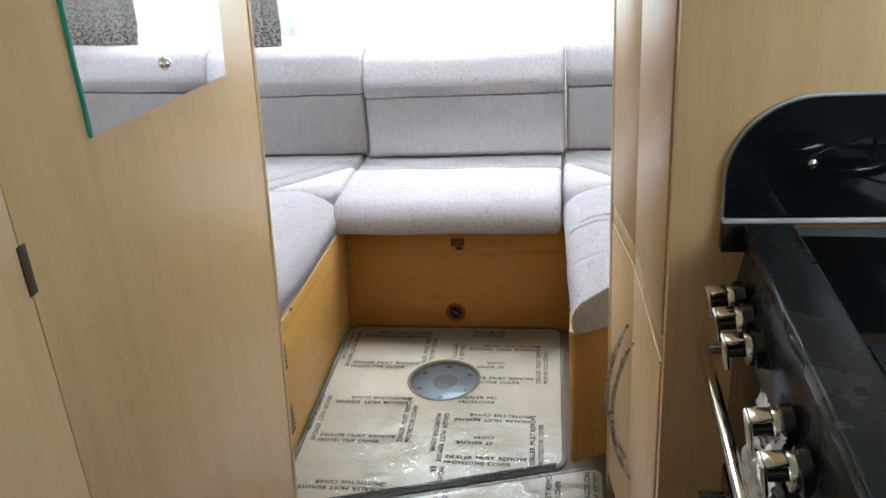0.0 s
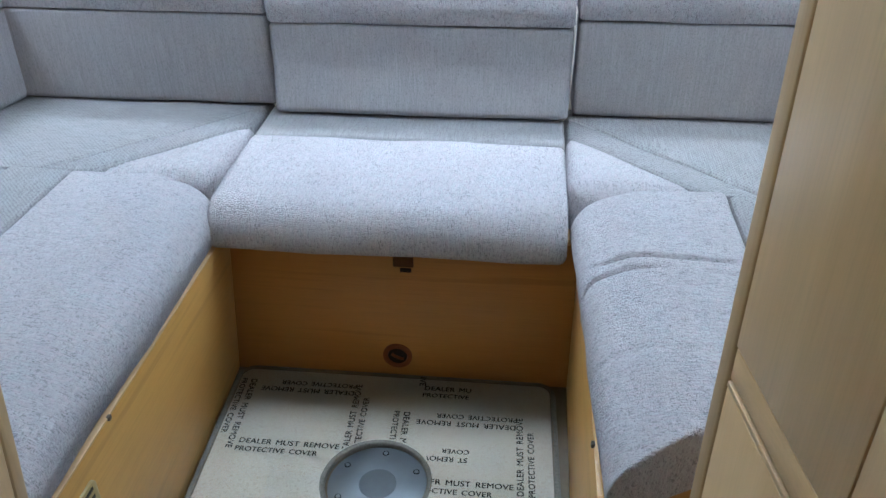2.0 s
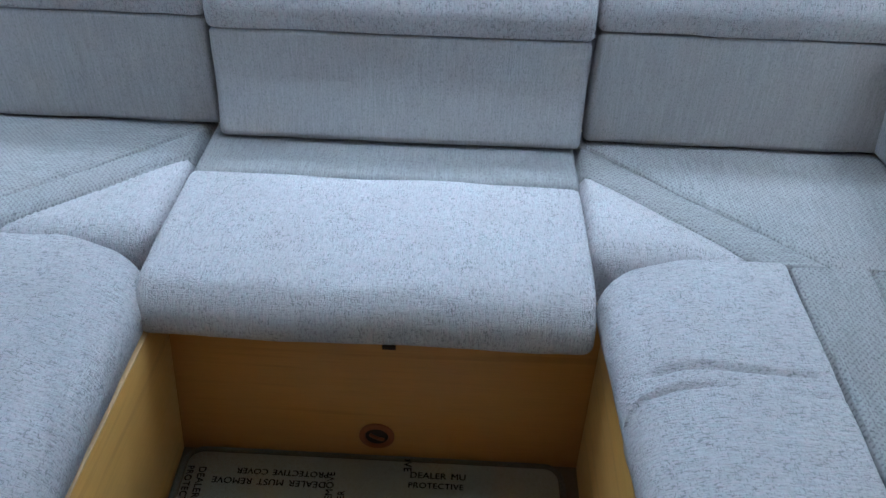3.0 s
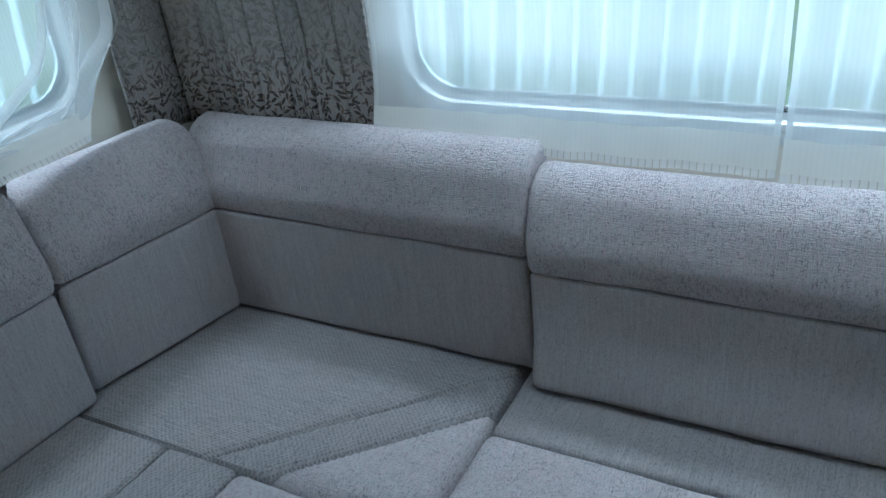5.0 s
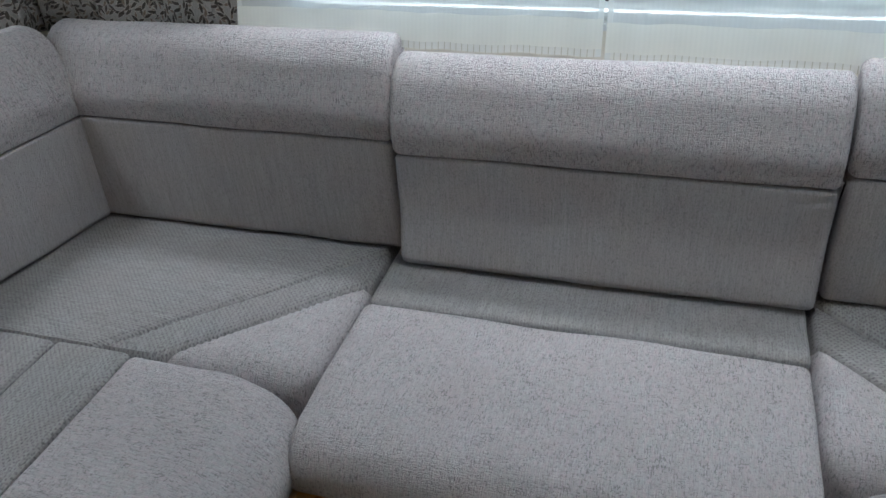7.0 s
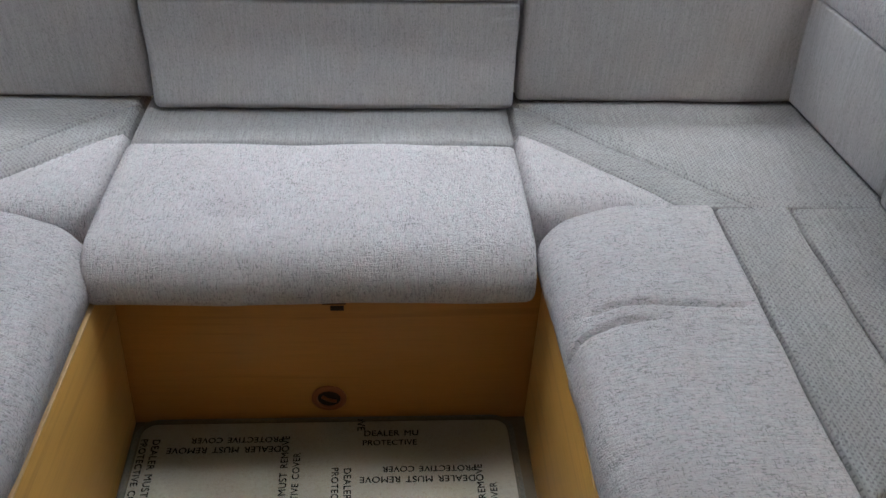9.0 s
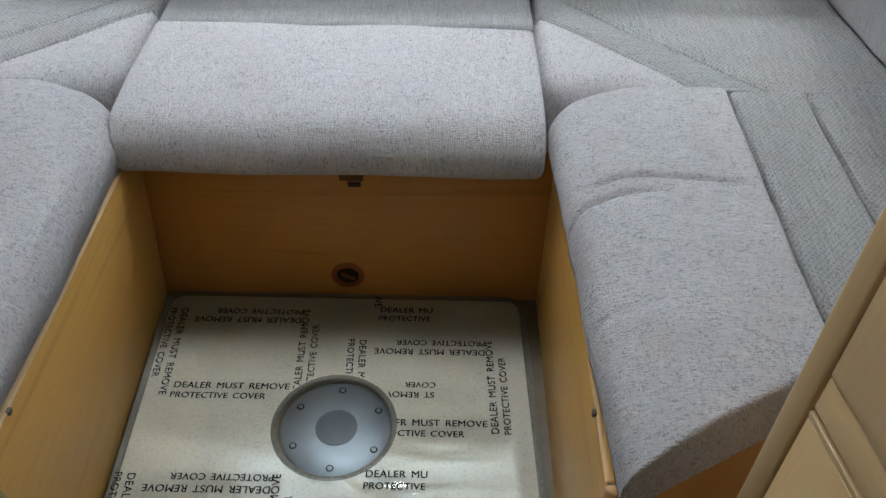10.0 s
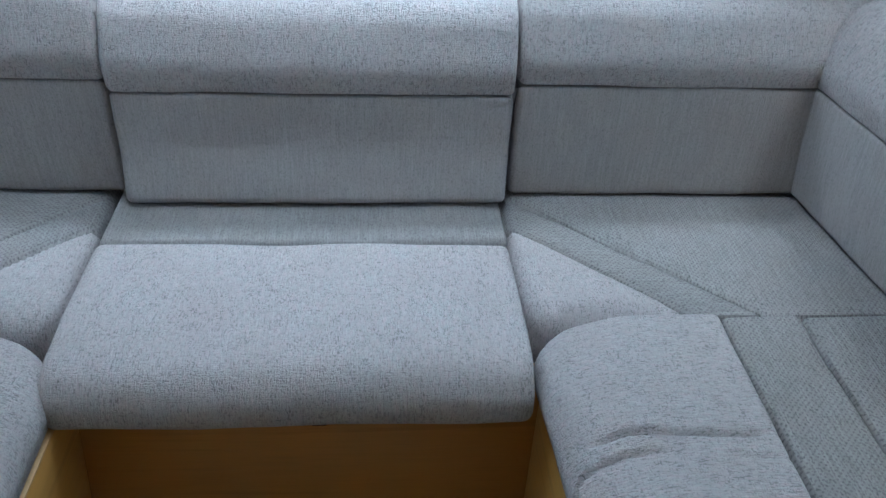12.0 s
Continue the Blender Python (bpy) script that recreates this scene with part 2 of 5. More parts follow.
def clear_film():
    """Crinkled clear protective film: a clear sheet with a fresnel gloss."""
    m = Nodes("clear_film")
    big = m.noise(m.coords((7, 11, 7), rot=(0, 0, 0.5)), 1.0, 3, 0.55)
    fold = m.node("TexVoronoi", 0, {"feature": "DISTANCE_TO_EDGE"}, Vector=m.coords((26, 40, 26), rot=(0, 0, 0.6)), Scale=1.0)
    crease = lambda sx, sy, turn: m.math("ABSOLUTE", m.math("SUBTRACT", m.noise(m.coords((sx, sy, sx), rot=(0, 0, turn)), 1.0, 2, 0.5), 0.5))
    long, short = crease(17, 36, 0.75), crease(58, 95, 0.35)
    ridge = m.math("ADD", m.ramp(long, 0.0, 0.06, 0.13, 0.0), m.ramp(short, 0.0, 0.09, 0.02, 0.0))
    h = m.math("ADD", m.math("MULTIPLY", big, 0.75), m.math("ADD", ridge, m.math("ADD", m.math("MULTIPLY", long, 1.0), m.math("MULTIPLY", m.ramp(fold, 0.0, 0.14), 0.035))))
    slack = m.ramp(m.node("SeparateXYZ", 1, i0=m.node("TexCoord", "Object")), -0.42, -0.58, 0.10, 1.25)
    patch = m.ramp(m.noise(m.coords((5, 7, 5), loc=(0.3, 0.1, 0)), 1.0, 2, 0.5), 0.42, 0.56, 0.30, 1.0)
    nrm = m.bump(m.math("MULTIPLY", h, m.math("MULTIPLY", slack, patch)), 0.9, 0.015)
    gloss = m.node("BsdfGlossy", Color=(1.0, 0.98, 0.95), Roughness=0.012, Normal=nrm)
    clear = m.node("BsdfTransparent", Color=(0.97, 0.97, 0.96))
    fac = m.node("Fresnel", IOR=1.85, Normal=nrm)
    m.put(m.out.inputs["Surface"], m.node("MixShader", i0=fac, i1=clear, i2=gloss))
    return m.mat


FILM = clear_film()


def pane_glass():
    m = Nodes("acrylic_pane")
    gloss = m.node("BsdfGlossy", Color=(0.95, 0.97, 1.0), Roughness=0.03)
    clear = m.node("BsdfTransparent", Color=(0.85, 0.965, 0.955))
    m.put(m.out.inputs["Surface"], m.node("MixShader", i0=m.node("Fresnel", IOR=1.45), i1=clear, i2=gloss))
    return m.mat


PANE = pane_glass()


def netting(name, see, axis, tone=(0.90, 0.91, 0.90), glow=0.78):
    """Fine white voile with a faint upright thread."""
    m = Nodes(name)
    lines = m.node("TexWave", 1, {"wave_type": "BANDS", "bands_direction": axis}, Vector=m.coords((1, 1, 1)), Scale=45.0, Distortion=0.6, Detail=2.0)
    cloud = m.noise(m.coords((6, 6, 3)), 1.0, 3, 0.6)
    clear = m.node("BsdfTransparent", Color=(1, 1, 1))
    diff = m.node("BsdfDiffuse", Color=tone)
    trans = m.node("BsdfTranslucent", Color=tuple(min(0.96, 1.035 * c) for c in tone))
    cloth = m.node("MixShader", i0=glow, i1=diff, i2=trans)
    fac = m.math("ADD", m.math("MULTIPLY", lines, 0.02), m.ramp(cloud, 0.3, 0.7, 1 - see - 0.06, 1 - see + 0.06))
    m.put(m.out.inputs["Surface"], m.node("MixShader", i0=fac, i1=clear, i2=cloth))
    return m.mat


NET_X, NET_Y = netting("white_voile", 0.32, "X"), netting("white_voile_side", 0.54, "Y")
NET_DENSE = netting("white_voile_doubled", 0.46, "Y")
NET_FOLD = netting("white_voile_gathered", 0.22, "Y", (0.95, 0.96, 0.96), 0.72)
DOME = netting("milky_acrylic", 0.04, "X")


def hem_cloth(name, axis):
    m = Nodes(name)
    bars = m.node("TexWave", 1, {"wave_type": "BANDS", "bands_direction": axis}, Vector=m.coords((1, 1, 1)), Scale=33.0)
    col = m.mix(m.ramp(bars, 0.93, 0.99), (0.94, 0.93, 0.90), (0.66, 0.62, 0.54))
    clear = m.node("BsdfTransparent", Color=(1, 1, 1))
    diff = m.node("BsdfDiffuse", Color=col)
    trans = m.node("BsdfTranslucent", Color=col)
    m.put(m.out.inputs["Surface"], m.node("MixShader", i0=0.86, i1=clear, i2=m.node("MixShader", i0=0.35, i1=diff, i2=trans)))
    return m.mat


PLAIN_HEM = netting("plain_hem", 0.16, "X")
DEEP_HEM = netting("turned_up_hem", 0.10, "X", (0.95, 0.93, 0.88), 0.55)
HEM_X, HEM_Y = hem_cloth("stitched_hem", "X"), hem_cloth("stitched_hem_side", "Y")


def curtain_cloth():
    """Taupe jacquard; leaf sprigs, dense and bronze along the lower band."""
    m = Nodes("leaf_jacquard")
    uv = m.node("TexCoord", "UV")
    sep = m.node("SeparateXYZ", 1, i0=uv)
    low = m.ramp(sep, 0.165, 0.06)
    masks = []
    for k, (scale, dx) in enumerate(((62, 0.0), (54, 0.37), (58, 0.71))):
        v = m.node("Mapping", i0=uv, Scale=(scale, scale, 0), Location=(dx, dx * 1.7, 0))
        vor = m.tree.nodes.new("ShaderNodeTexVoronoi")
        vor.voronoi_dimensions = "2D"
        vor.inputs["Scale"].default_value = 1.0
        m.put(vor.inputs["Vector"], v)
        d = m.node("VectorMath", settings={"operation": "SUBTRACT"}, i0=v, i1=vor.outputs["Position"])
        turn = m.math("MULTIPLY", m.node("SeparateXYZ", 0, i0=vor.outputs["Color"]), 6.28)
        d = m.node("VectorRotate", settings={"rotation_type": "Z_AXIS"}, i0=d, Angle=turn)
        x, y = m.node("SeparateXYZ", 0, i0=d), m.node("SeparateXYZ", 1, i0=d)
        width = m.math("SUBTRACT", 0.17, m.math("MULTIPLY", m.math("MULTIPLY", x, x), 0.62))
        inside = m.math("SUBTRACT", width, m.math("ABSOLUTE", y))
        masks.append((m.ramp(inside, 0.0, 0.03), m.ramp(inside, -0.075, -0.02)))
    weave = m.noise(m.node("Mapping", i0=uv, Scale=(500, 160, 1)), 1.0, 2)
    col = m.mix(m.ramp(weave, 0.3, 0.7), (0.235, 0.22, 0.213), (0.33, 0.31, 0.30))
    strong = m.ramp(low, 0, 1, 0.26, 0.92)
    for (blade, rim), dark in zip(masks, ((0.16, 0.115, 0.09), (0.036, 0.028, 0.026), (0.055, 0.043, 0.038))):
        col = m.mix(m.math("MULTIPLY", m.math("SUBTRACT", rim, blade), m.ramp(low, 0, 1, 0.15, 0.6)), col, (0.42, 0.37, 0.345))
        col = m.mix(m.math("MULTIPLY", blade, strong), col, dark)
    leaf = m.math("MAXIMUM", masks[2][0], m.math("MAXIMUM", masks[0][0], masks[1][0]))
    return m.surface(col, 0.65, m.bump(m.math("MULTIPLY", leaf, m.ramp(low, 0, 1, 0.4, 1.0)), 0.8, 0.005), spec=0.25, Sheen_Weight=0.06)


CURTAIN = curtain_cloth()


def ground_cover():
    m = Nodes("pale_yard_surface")
    a = m.noise(m.coords((0.6, 0.6, 0.6)), 1.0, 5, 0.6)
    b = m.noise(m.coords((40, 40, 40)), 1.0, 4, 0.7)
    c = m.mix(m.ramp(a, 0.40, 0.60), (0.28, 0.285, 0.24), (0.285, 0.30, 0.17))
    c = m.mix(m.ramp(b, 0.35, 0.7, 0, 0.4), c, (0.13, 0.13, 0.11))
    return m.surface(c, 0.9, m.bump(b, 0.4, 0.01), spec=0.2)


GROUND = ground_cover()
MIRROR = plain("mirror_silver", (0.90, 0.92, 0.92), 0.012, metal=1.0, vary=0.01, bump=0.0)
MIRROR_EDGE = plain("green_glass_edge", (0.02, 0.30, 0.22), 0.15, vary=0.1)

# ---- mesh helpers ----


def finish(bm, name, material, angle=45, orient=True):
    if orient:
        bmesh.ops.recalc_face_normals(bm, faces=bm.faces[:])
    mesh = bpy.data.meshes.new(name)
    bm.to_mesh(mesh)
    bm.free()
    mesh.polygons.foreach_set("use_smooth", [True] * len(mesh.polygons))
    mesh.set_sharp_from_angle(angle=radians(angle))
    if material:
        mesh.materials.append(material)
    return mesh


def part(name, bm, material, parent=None, label="", angle=45, orient=True):
    """Links a bmesh as one mesh object; under a parent its vertices are given in the world."""
    mesh = finish(bm, name, material, angle, orient) if isinstance(bm, bmesh.types.BMesh) else bm
    ob = new(name, mesh)
    if parent:
        ob.parent = parent
        ob.matrix_parent_inverse = WORLD_OF[parent.name].inverted()
        WORLD_OF[ob.name] = Matrix.Identity(4)
    if label:
        tagged(ob, label)
    return ob


WORLD_OF = {}


def thing(name, base, label, category, group="", kind=""):
    ob = new(name)
    ob.empty_display_size = 0.05
    ob.location = base
    WORLD_OF[ob.name] = Matrix.Translation(base)
    return tagged(ob, label, category, group, kind)


def solid(name, bm, material, label, category="", kind="", group="", angle=45):
    """A thing of one mesh, vertices in the world, its origin at the middle of its base."""
    mesh = finish(bm, name, material, angle)
    co = np.zeros(len(mesh.vertices) * 3)
    mesh.vertices.foreach_get("co", co)
    co = co.reshape(-1, 3)
    base = Vector(((co[:, 0].min() + co[:, 0].max()) / 2, (co[:, 1].min() + co[:, 1].max()) / 2, co[:, 2].min()))
    mesh.transform(Matrix.Translation(-base))
    ob = new(name, mesh)
    ob.location = base
    WORLD_OF[ob.name] = Matrix.Translation(base)
    return tagged(ob, label, category, group, kind)


def box(bm, x0, x1, y0, y1, z0, z1, r=0.0, seg=2):
    made = bmesh.ops.create_cube(bm, size=1)["verts"]
    for v in made:
        v.co = Vector(((x0 + x1) / 2 + v.co.x * (x1 - x0), (y0 + y1) / 2 + v.co.y * (y1 - y0), (z0 + z1) / 2 + v.co.z * (z1 - z0)))
    if r:
        edges = list({e for v in made for e in v.link_edges})
        bmesh.ops.bevel(bm, geom=edges, offset=r, segments=seg, profile=0.5, affect="EDGES")
    return bm


def boxed(x0, x1, y0, y1, z0, z1, r=0.002, seg=2):
    return box(bmesh.new(), x0, x1, y0, y1, z0, z1, r, seg)


def turned(profile, n=40, bm=None, m=None):
    """A turned body from (radius, height) pairs."""
    bm = bm or bmesh.new()
    m = m or Matrix.Identity(4)
    rings = [[bm.verts.new(m @ Vector((r * math.cos(2 * math.pi * i / n), r * math.sin(2 * math.pi * i / n), z))) for i in range(n)] for r, z in profile]
    for a, b in zip(rings, rings[1:]):
        for i in range(n):
            bm.faces.new((a[i], a[(i + 1) % n], b[(i + 1) % n], b[i]))
    bm.faces.new(rings[0][::-1])
    bm.faces.new(rings[-1])
    return bm


def fillet(points, seg=6):
    """A closed outline with rounded corners, from (a, b, radius) corners in order."""
    out, n = [], len(points)
    for i in range(n):
        p, q, w = Vector(points[i - 1][:2]), Vector(points[i][:2]), Vector(points[(i + 1) % n][:2])
        r = points[i][2]
        if r <= 0:
            out.append(q)
            continue
        u, v = (p - q).normalized(), (w - q).normalized()
        half = math.acos(max(-1, min(1, u.dot(v)))) / 2
        t = r / math.tan(half)
        c = q + (u + v).normalized() * (r / math.sin(half))
        a0 = q + u * t - c
        a1 = q + v * t - c
        ang = math.atan2(a0.x * a1.y - a0.y * a1.x, a0.dot(a1))
        for k in range(seg + 1):
            f = ang * k / seg
            out.append(c + Vector((a0.x * math.cos(f) - a0.y * math.sin(f), a0.x * math.sin(f) + a0.y * math.cos(f))))
    return out


def resample(outline, step):
    out = []
    for i, p in enumerate(outline):
        q = outline[(i + 1) % len(outline)]
        n = max(1, int((q - p).length / step))
        out += [p.lerp(q, k / n) for k in range(n)]
    return out


def inset(outline, d):
    n, out = len(outline), []
    area = sum(outline[i].x * outline[(i + 1) % n].y - outline[(i + 1) % n].x * outline[i].y for i in range(n))
    sign = 1 if area > 0 else -1
    for i in range(n):
        a, b = outline[i] - outline[i - 1], outline[(i + 1) % n] - outline[i]
        t = (a.normalized() + b.normalized())
        t = t.normalized() if t.length > 1e-6 else a.normalized()
        out.append(outline[i] + Vector((-t.y, t.x)) * sign * d)
    return out


def loft(outline, length, put, r=0.02, step=0.03, seg=4, soft=0.0, freq=7.0, seed=0.0):
    """A cushion: the outline swept along a length, its two ends rounded. put(s, a, b) gives the place in the world."""
    cuts = []
    for k in range(seg + 1):
        th = math.pi / 2 * k / seg
        cuts.append((r - r * math.cos(th), r - r * math.sin(th)))
    n = max(2, int((length - 2 * r) / step))
    mid = [(r + (length - 2 * r) * k / n, 0.0) for k in range(1, n)]
    cuts = cuts + mid + [(length - s, d) for s, d in reversed(cuts)]
    bm = bmesh.new()
    rings = [[bm.verts.new(put(s, p.x, p.y)) for p in inset(outline, d)] for s, d in cuts]
    m = len(outline)
    for a, b in zip(rings, rings[1:]):
        for i in range(m):
            bm.faces.new((a[i], a[(i + 1) % m], b[(i + 1) % m], b[i]))
    bm.faces.new(rings[0][::-1])
    bm.faces.new(rings[-1])
    bmesh.ops.recalc_face_normals(bm, faces=bm.faces[:])
    if soft:
        bm.normal_update()
        for v in bm.verts:
            w = v.co * freq + Vector((seed, 3.1 * seed, 1.7))
            v.co += v.normal * soft * (noise.noise(w) + 0.5 * noise.noise(w * 2.7))
    return bm


def slab(outline, z0, z1, r=0.01, seg=3, crown=0.0):
    """A flat padded piece from a plan outline, its upper edge rounded."""
    bm = bmesh.new()
    levels = [(0.0, z0)] + [(r - r * math.cos(math.pi / 2 * k / seg), z1 - r + r * math.sin(math.pi / 2 * k / seg)) for k in range(seg + 1)]
    rings = [[bm.verts.new((p.x, p.y, z)) for p in inset(outline, d)] for d, z in levels]
    for d, up in ((r + 0.02, 0.5), (r + 0.05, 0.85)):
        if crown:
            rings.append([bm.verts.new((p.x, p.y, z1 + crown * up)) for p in inset(outline, d)])
    m = len(outline)
    for a, b in zip(rings, rings[1:]):
        for i in range(m):
            bm.faces.new((a[i], a[(i + 1) % m], b[(i + 1) % m], b[i]))
    bm.faces.new(rings[0][::-1])
    bm.faces.new(rings[-1])
    return bm


def tube(points, r, n=10, bm=None):
    """A round bar along a line of points."""
    bm = bm or bmesh.new()
    pts = [Vector(p) for p in points]
    rings = []
    for i, p in enumerate(pts):
        t = (pts[min(i + 1, len(pts) - 1)] - pts[max(i - 1, 0)]).normalized()
        u = t.cross(Vector((0, 0, 1)) if abs(t.z) < 0.9 else Vector((1, 0, 0))).normalized()
        w = t.cross(u)
        rings.append([bm.verts.new(p + (u * math.cos(2 * math.pi * k / n) + w * math.sin(2 * math.pi * k / n)) * r) for k in range(n)])
    for a, b in zip(rings, rings[1:]):
        for k in range(n):
            bm.faces.new((a[k], a[(k + 1) % n], b[(k + 1) % n], b[k]))
    bm.faces.new(rings[0][::-1])
    bm.faces.new(rings[-1])
    return bm


def sheet(nu, nv, f, uv=None):
    """A cloth of nu by nv cells; f(u, v) gives the place for u, v in 0..1."""
    bm = bmesh.new()
    grid = [[bm.verts.new(f(i / nu, j / nv)) for j in range(nv + 1)] for i in range(nu + 1)]
    layer = bm.loops.layers.uv.new("UVMap") if uv else None
    for i in range(nu):
        for j in range(nv):
            face = bm.faces.new((grid[i][j], grid[i + 1][j], grid[i + 1][j + 1], grid[i][j + 1]))
            if uv:
                for loop, (a, b) in zip(face.loops, ((i, j), (i + 1, j), (i + 1, j + 1), (i, j + 1))):
                    loop[layer].uv = uv(a / nu, b / nv)
    return bm


def lettering(text, size):
    """A flat mesh of a line of text, scaled to a length, starting at the origin."""
    curve = bpy.data.curves.new("text", "FONT")
    curve.body = text
    curve.space_word = 1.5
    curve.space_character = 1.05
    ob = bpy.data.objects.new("text", curve)
    scene.collection.objects.link(ob)
    mesh = bpy.data.meshes.new_from_object(ob.evaluated_get(bpy.context.evaluated_depsgraph_get()))
    bpy.data.objects.remove(ob)
    xs = [v.co.x for v in mesh.vertices]
    k = size / (max(xs) - min(xs))
    mesh.transform(Matrix.Scale(k, 4) @ Matrix.Translation((-min(xs), 0, 0)))
    return mesh

# ---- the setting: shell of the vehicle ----
XL, XR, YB, YK, ZC = -1.06, 1.0, 0.52, -3.3, 1.97
T = 0.035

ground = solid("ground", slab([Vector(p) for p in ((-60, -60), (60, -60), (60, 60), (-60, 60))], -0.75, -0.65, 0.02), GROUND, "pale yard of gravel and dry grass", kind="structure")
solid("floor", boxed(XL - T, XR + T, YK - T, YB + T, -0.06, -0.012, 0), FLOOR, "brown cabin floor under the carpet", kind="structure")


bm = bmesh.new()
for x0, x1, y0, y1 in ((XL - T, XR + T, YK - T, -0.11), (XL - T, XR + T, 0.35, YB + T), (XL - T, -0.18, -0.11, 0.35), (0.28, XR + T, -0.11, 0.35)):
    box(bm, x0, x1, y0, y1, ZC, ZC + 0.04)
solid("ceiling", bm, CEIL, "plain pale ceiling board with a square hatch opening added for top light", kind="structure")


# unseen dome, added so that no direct sun falls through the hatch
solid("unseen_roof_hatch", slab(fillet([(-0.21, -0.14, 0.04), (0.31, -0.14, 0.04), (0.31, 0.38, 0.04), (-0.21, 0.38, 0.04)], 5), ZC + 0.042, ZC + 0.085, 0.03), DOME, "unseen milky acrylic roof hatch dome, added to soften the sun", kind="structure")


def rear_wall(at, u0, u1, hole, label):
    """The wall across the rear with its window opening (u0, u1, z0, z1)."""
    bm = bmesh.new()
    h0, h1, z0, z1 = hole
    for a0, a1, b0, b1 in ((u0, u1, -0.012, z0), (u0, u1, z1, ZC), (u0, h0, z0, z1), (h1, u1, z0, z1)):
        box(bm, a0, a1, at, at + T, b0, b1)
    return solid("wall_rear", bm, WALL, label, kind="structure")


# openings: rear, two sides, kitchen, and one added unseen to light the cooker
ZW0, ZW1 = 0.796, 1.60
REAR, SIDE_L, SIDE_R, KIT, FILL_OPENING = (-0.600, 0.615, ZW0, ZW1), (-0.83, 0.325, 0.846, ZW1), (-0.66, 0.28, ZW0, ZW1), (-2.4, -1.45, 1.12, 1.62), (-2.94, -2.30, 1.10, 1.66)
G = 0.028
shrink = lambda h: (h[0] + G, h[1] - G, h[2] + G, h[3] - G)
rear_wall(YB, XL - T, XR + T, shrink(REAR), "cream rear wall below and beside the window")
for name, x0, lounge, other, label in (("wall_left", XL - T, SIDE_L, FILL_OPENING, "cream side wall with the lounge window and an added unseen opening"), ("wall_right", XR, SIDE_R, KIT, "cream side wall with lounge and kitchen windows")):
    bm = bmesh.new()
    h, k = shrink(lounge), shrink(other)
    for y0, y1, z0, z1 in ((YK, k[0], -0.012, ZC), (k[0], k[1], -0.012, k[2]), (k[0], k[1], k[3], ZC), (k[1], h[0], -0.012, ZC), (h[0], h[1], -0.012, h[2]), (h[0], h[1], h[3], ZC), (h[1], YB, -0.012, ZC)):
        box(bm, x0, x0 + T, y0, y1, z0, z1)
    solid(name, bm, WALL, label, kind="structure")
solid("wall_front", boxed(XL - T, XR + T, YK - T, YK, -0.012, ZC, 0), WALL, "plain wall that closes the cabin", kind="structure")


def rounded_rect(w, h, r, seg=8):
    return fillet([(-w / 2, -h / 2, r), (w / 2, -h / 2, r), (w / 2, h / 2, r), (-w / 2, h / 2, r)], seg)


def window(name, hole, place, label):
    """A caravan window: stepped rounded frame, seal and acrylic pane. place(u, z, d): d metres into the room."""
    u0, u1, z0, z1 = hole
    cu, cz, w, h = (u0 + u1) / 2, (z0 + z1) / 2, u1 - u0, z1 - z0
    base = place(cu, z0, 0)
    root = thing(name, base, label, "window", kind="structure")

    def ring(steps, r0):
        bm = bmesh.new()
        loops = []
        for d, depth in [(d * 0.74, depth * 0.6) for d, depth in steps]:
            loops.append([bm.verts.new(place(cu + p.x, cz + p.y, depth)) for p in rounded_rect(w - 2 * d, h - 2 * d, max(0.012, r0 - d))])
        n = len(loops[0])
        for a, b in zip(loops, loops[1:]):
            for i in range(n):
                bm.faces.new((a[i], a[(i + 1) % n], b[(i + 1) % n], b[i]))
        return bm

    frame_ob = part("window_frame", ring([(0, 0.001), (0.0, 0.012), (0.006, 0.016), (0.016, 0.016), (0.020, 0.009), (0.027, 0.009), (0.031, 0.019), (0.041, 0.019), (0.046, 0.008), (0.058, 0.004), (0.060, -0.03), (0.0601, -0.034), (0.03, -0.04)], 0.115), FRAME, root)
    part("seal", ring([(0.059, 0.0035), (0.062, 0.006), (0.066, 0.0035), (0.066, -0.012)], 0.115), FRAME_DARK, frame_ob, "dark rubber seal")
    bm = bmesh.new()
    for depth in (-0.010, -0.016):
        bm.faces.new([bm.verts.new(place(cu + p.x, cz + p.y, depth)) for p in rounded_rect(w - 0.097, h - 0.097, 0.06)])
    bm.normal_update()
    into = place(cu, cz, 1) - place(cu, cz, 0)
    bmesh.ops.reverse_faces(bm, faces=[f for f in bm.faces if f.normal.dot(into) < 0])
    pane = part("pane", bm, PANE, root, "clear acrylic pane", 45, False)
    pane.visible_shadow = False
    return root


window("window_1", REAR, lambda u, z, d: Vector((u, YB - d, z)), "rounded grey plastic rear window with clear acrylic")
window("window_2", SIDE_L, lambda u, z, d: Vector((XL + d, u, z)), "rounded grey plastic side window with clear acrylic")
window("window_3", SIDE_R, lambda u, z, d: Vector((XR - d, u, z)), "rounded grey plastic side window with clear acrylic")
window("window_4", KIT, lambda u, z, d: Vector((XR - d, u, z)), "small rounded kitchen window with clear acrylic")
# unseen window added for the kitchen fill lamp
window("window_5", FILL_OPENING, lambda u, z, d: Vector((XL + d, u, z)), "small unseen rounded window added to light the kitchen side")

# ---- seat base ----
ZB = 0.345
base = thing("bench_seat_frame", (0, 0.2, -0.012), "pale beech laminate U-shaped bench base under the cushions", "bench base")
front = part("front_panel", boxed(-0.366, 0.372, 0.0, 0.016, -0.012, ZB - 0.004, 0.0015), BENCH_X_SHADED, base)


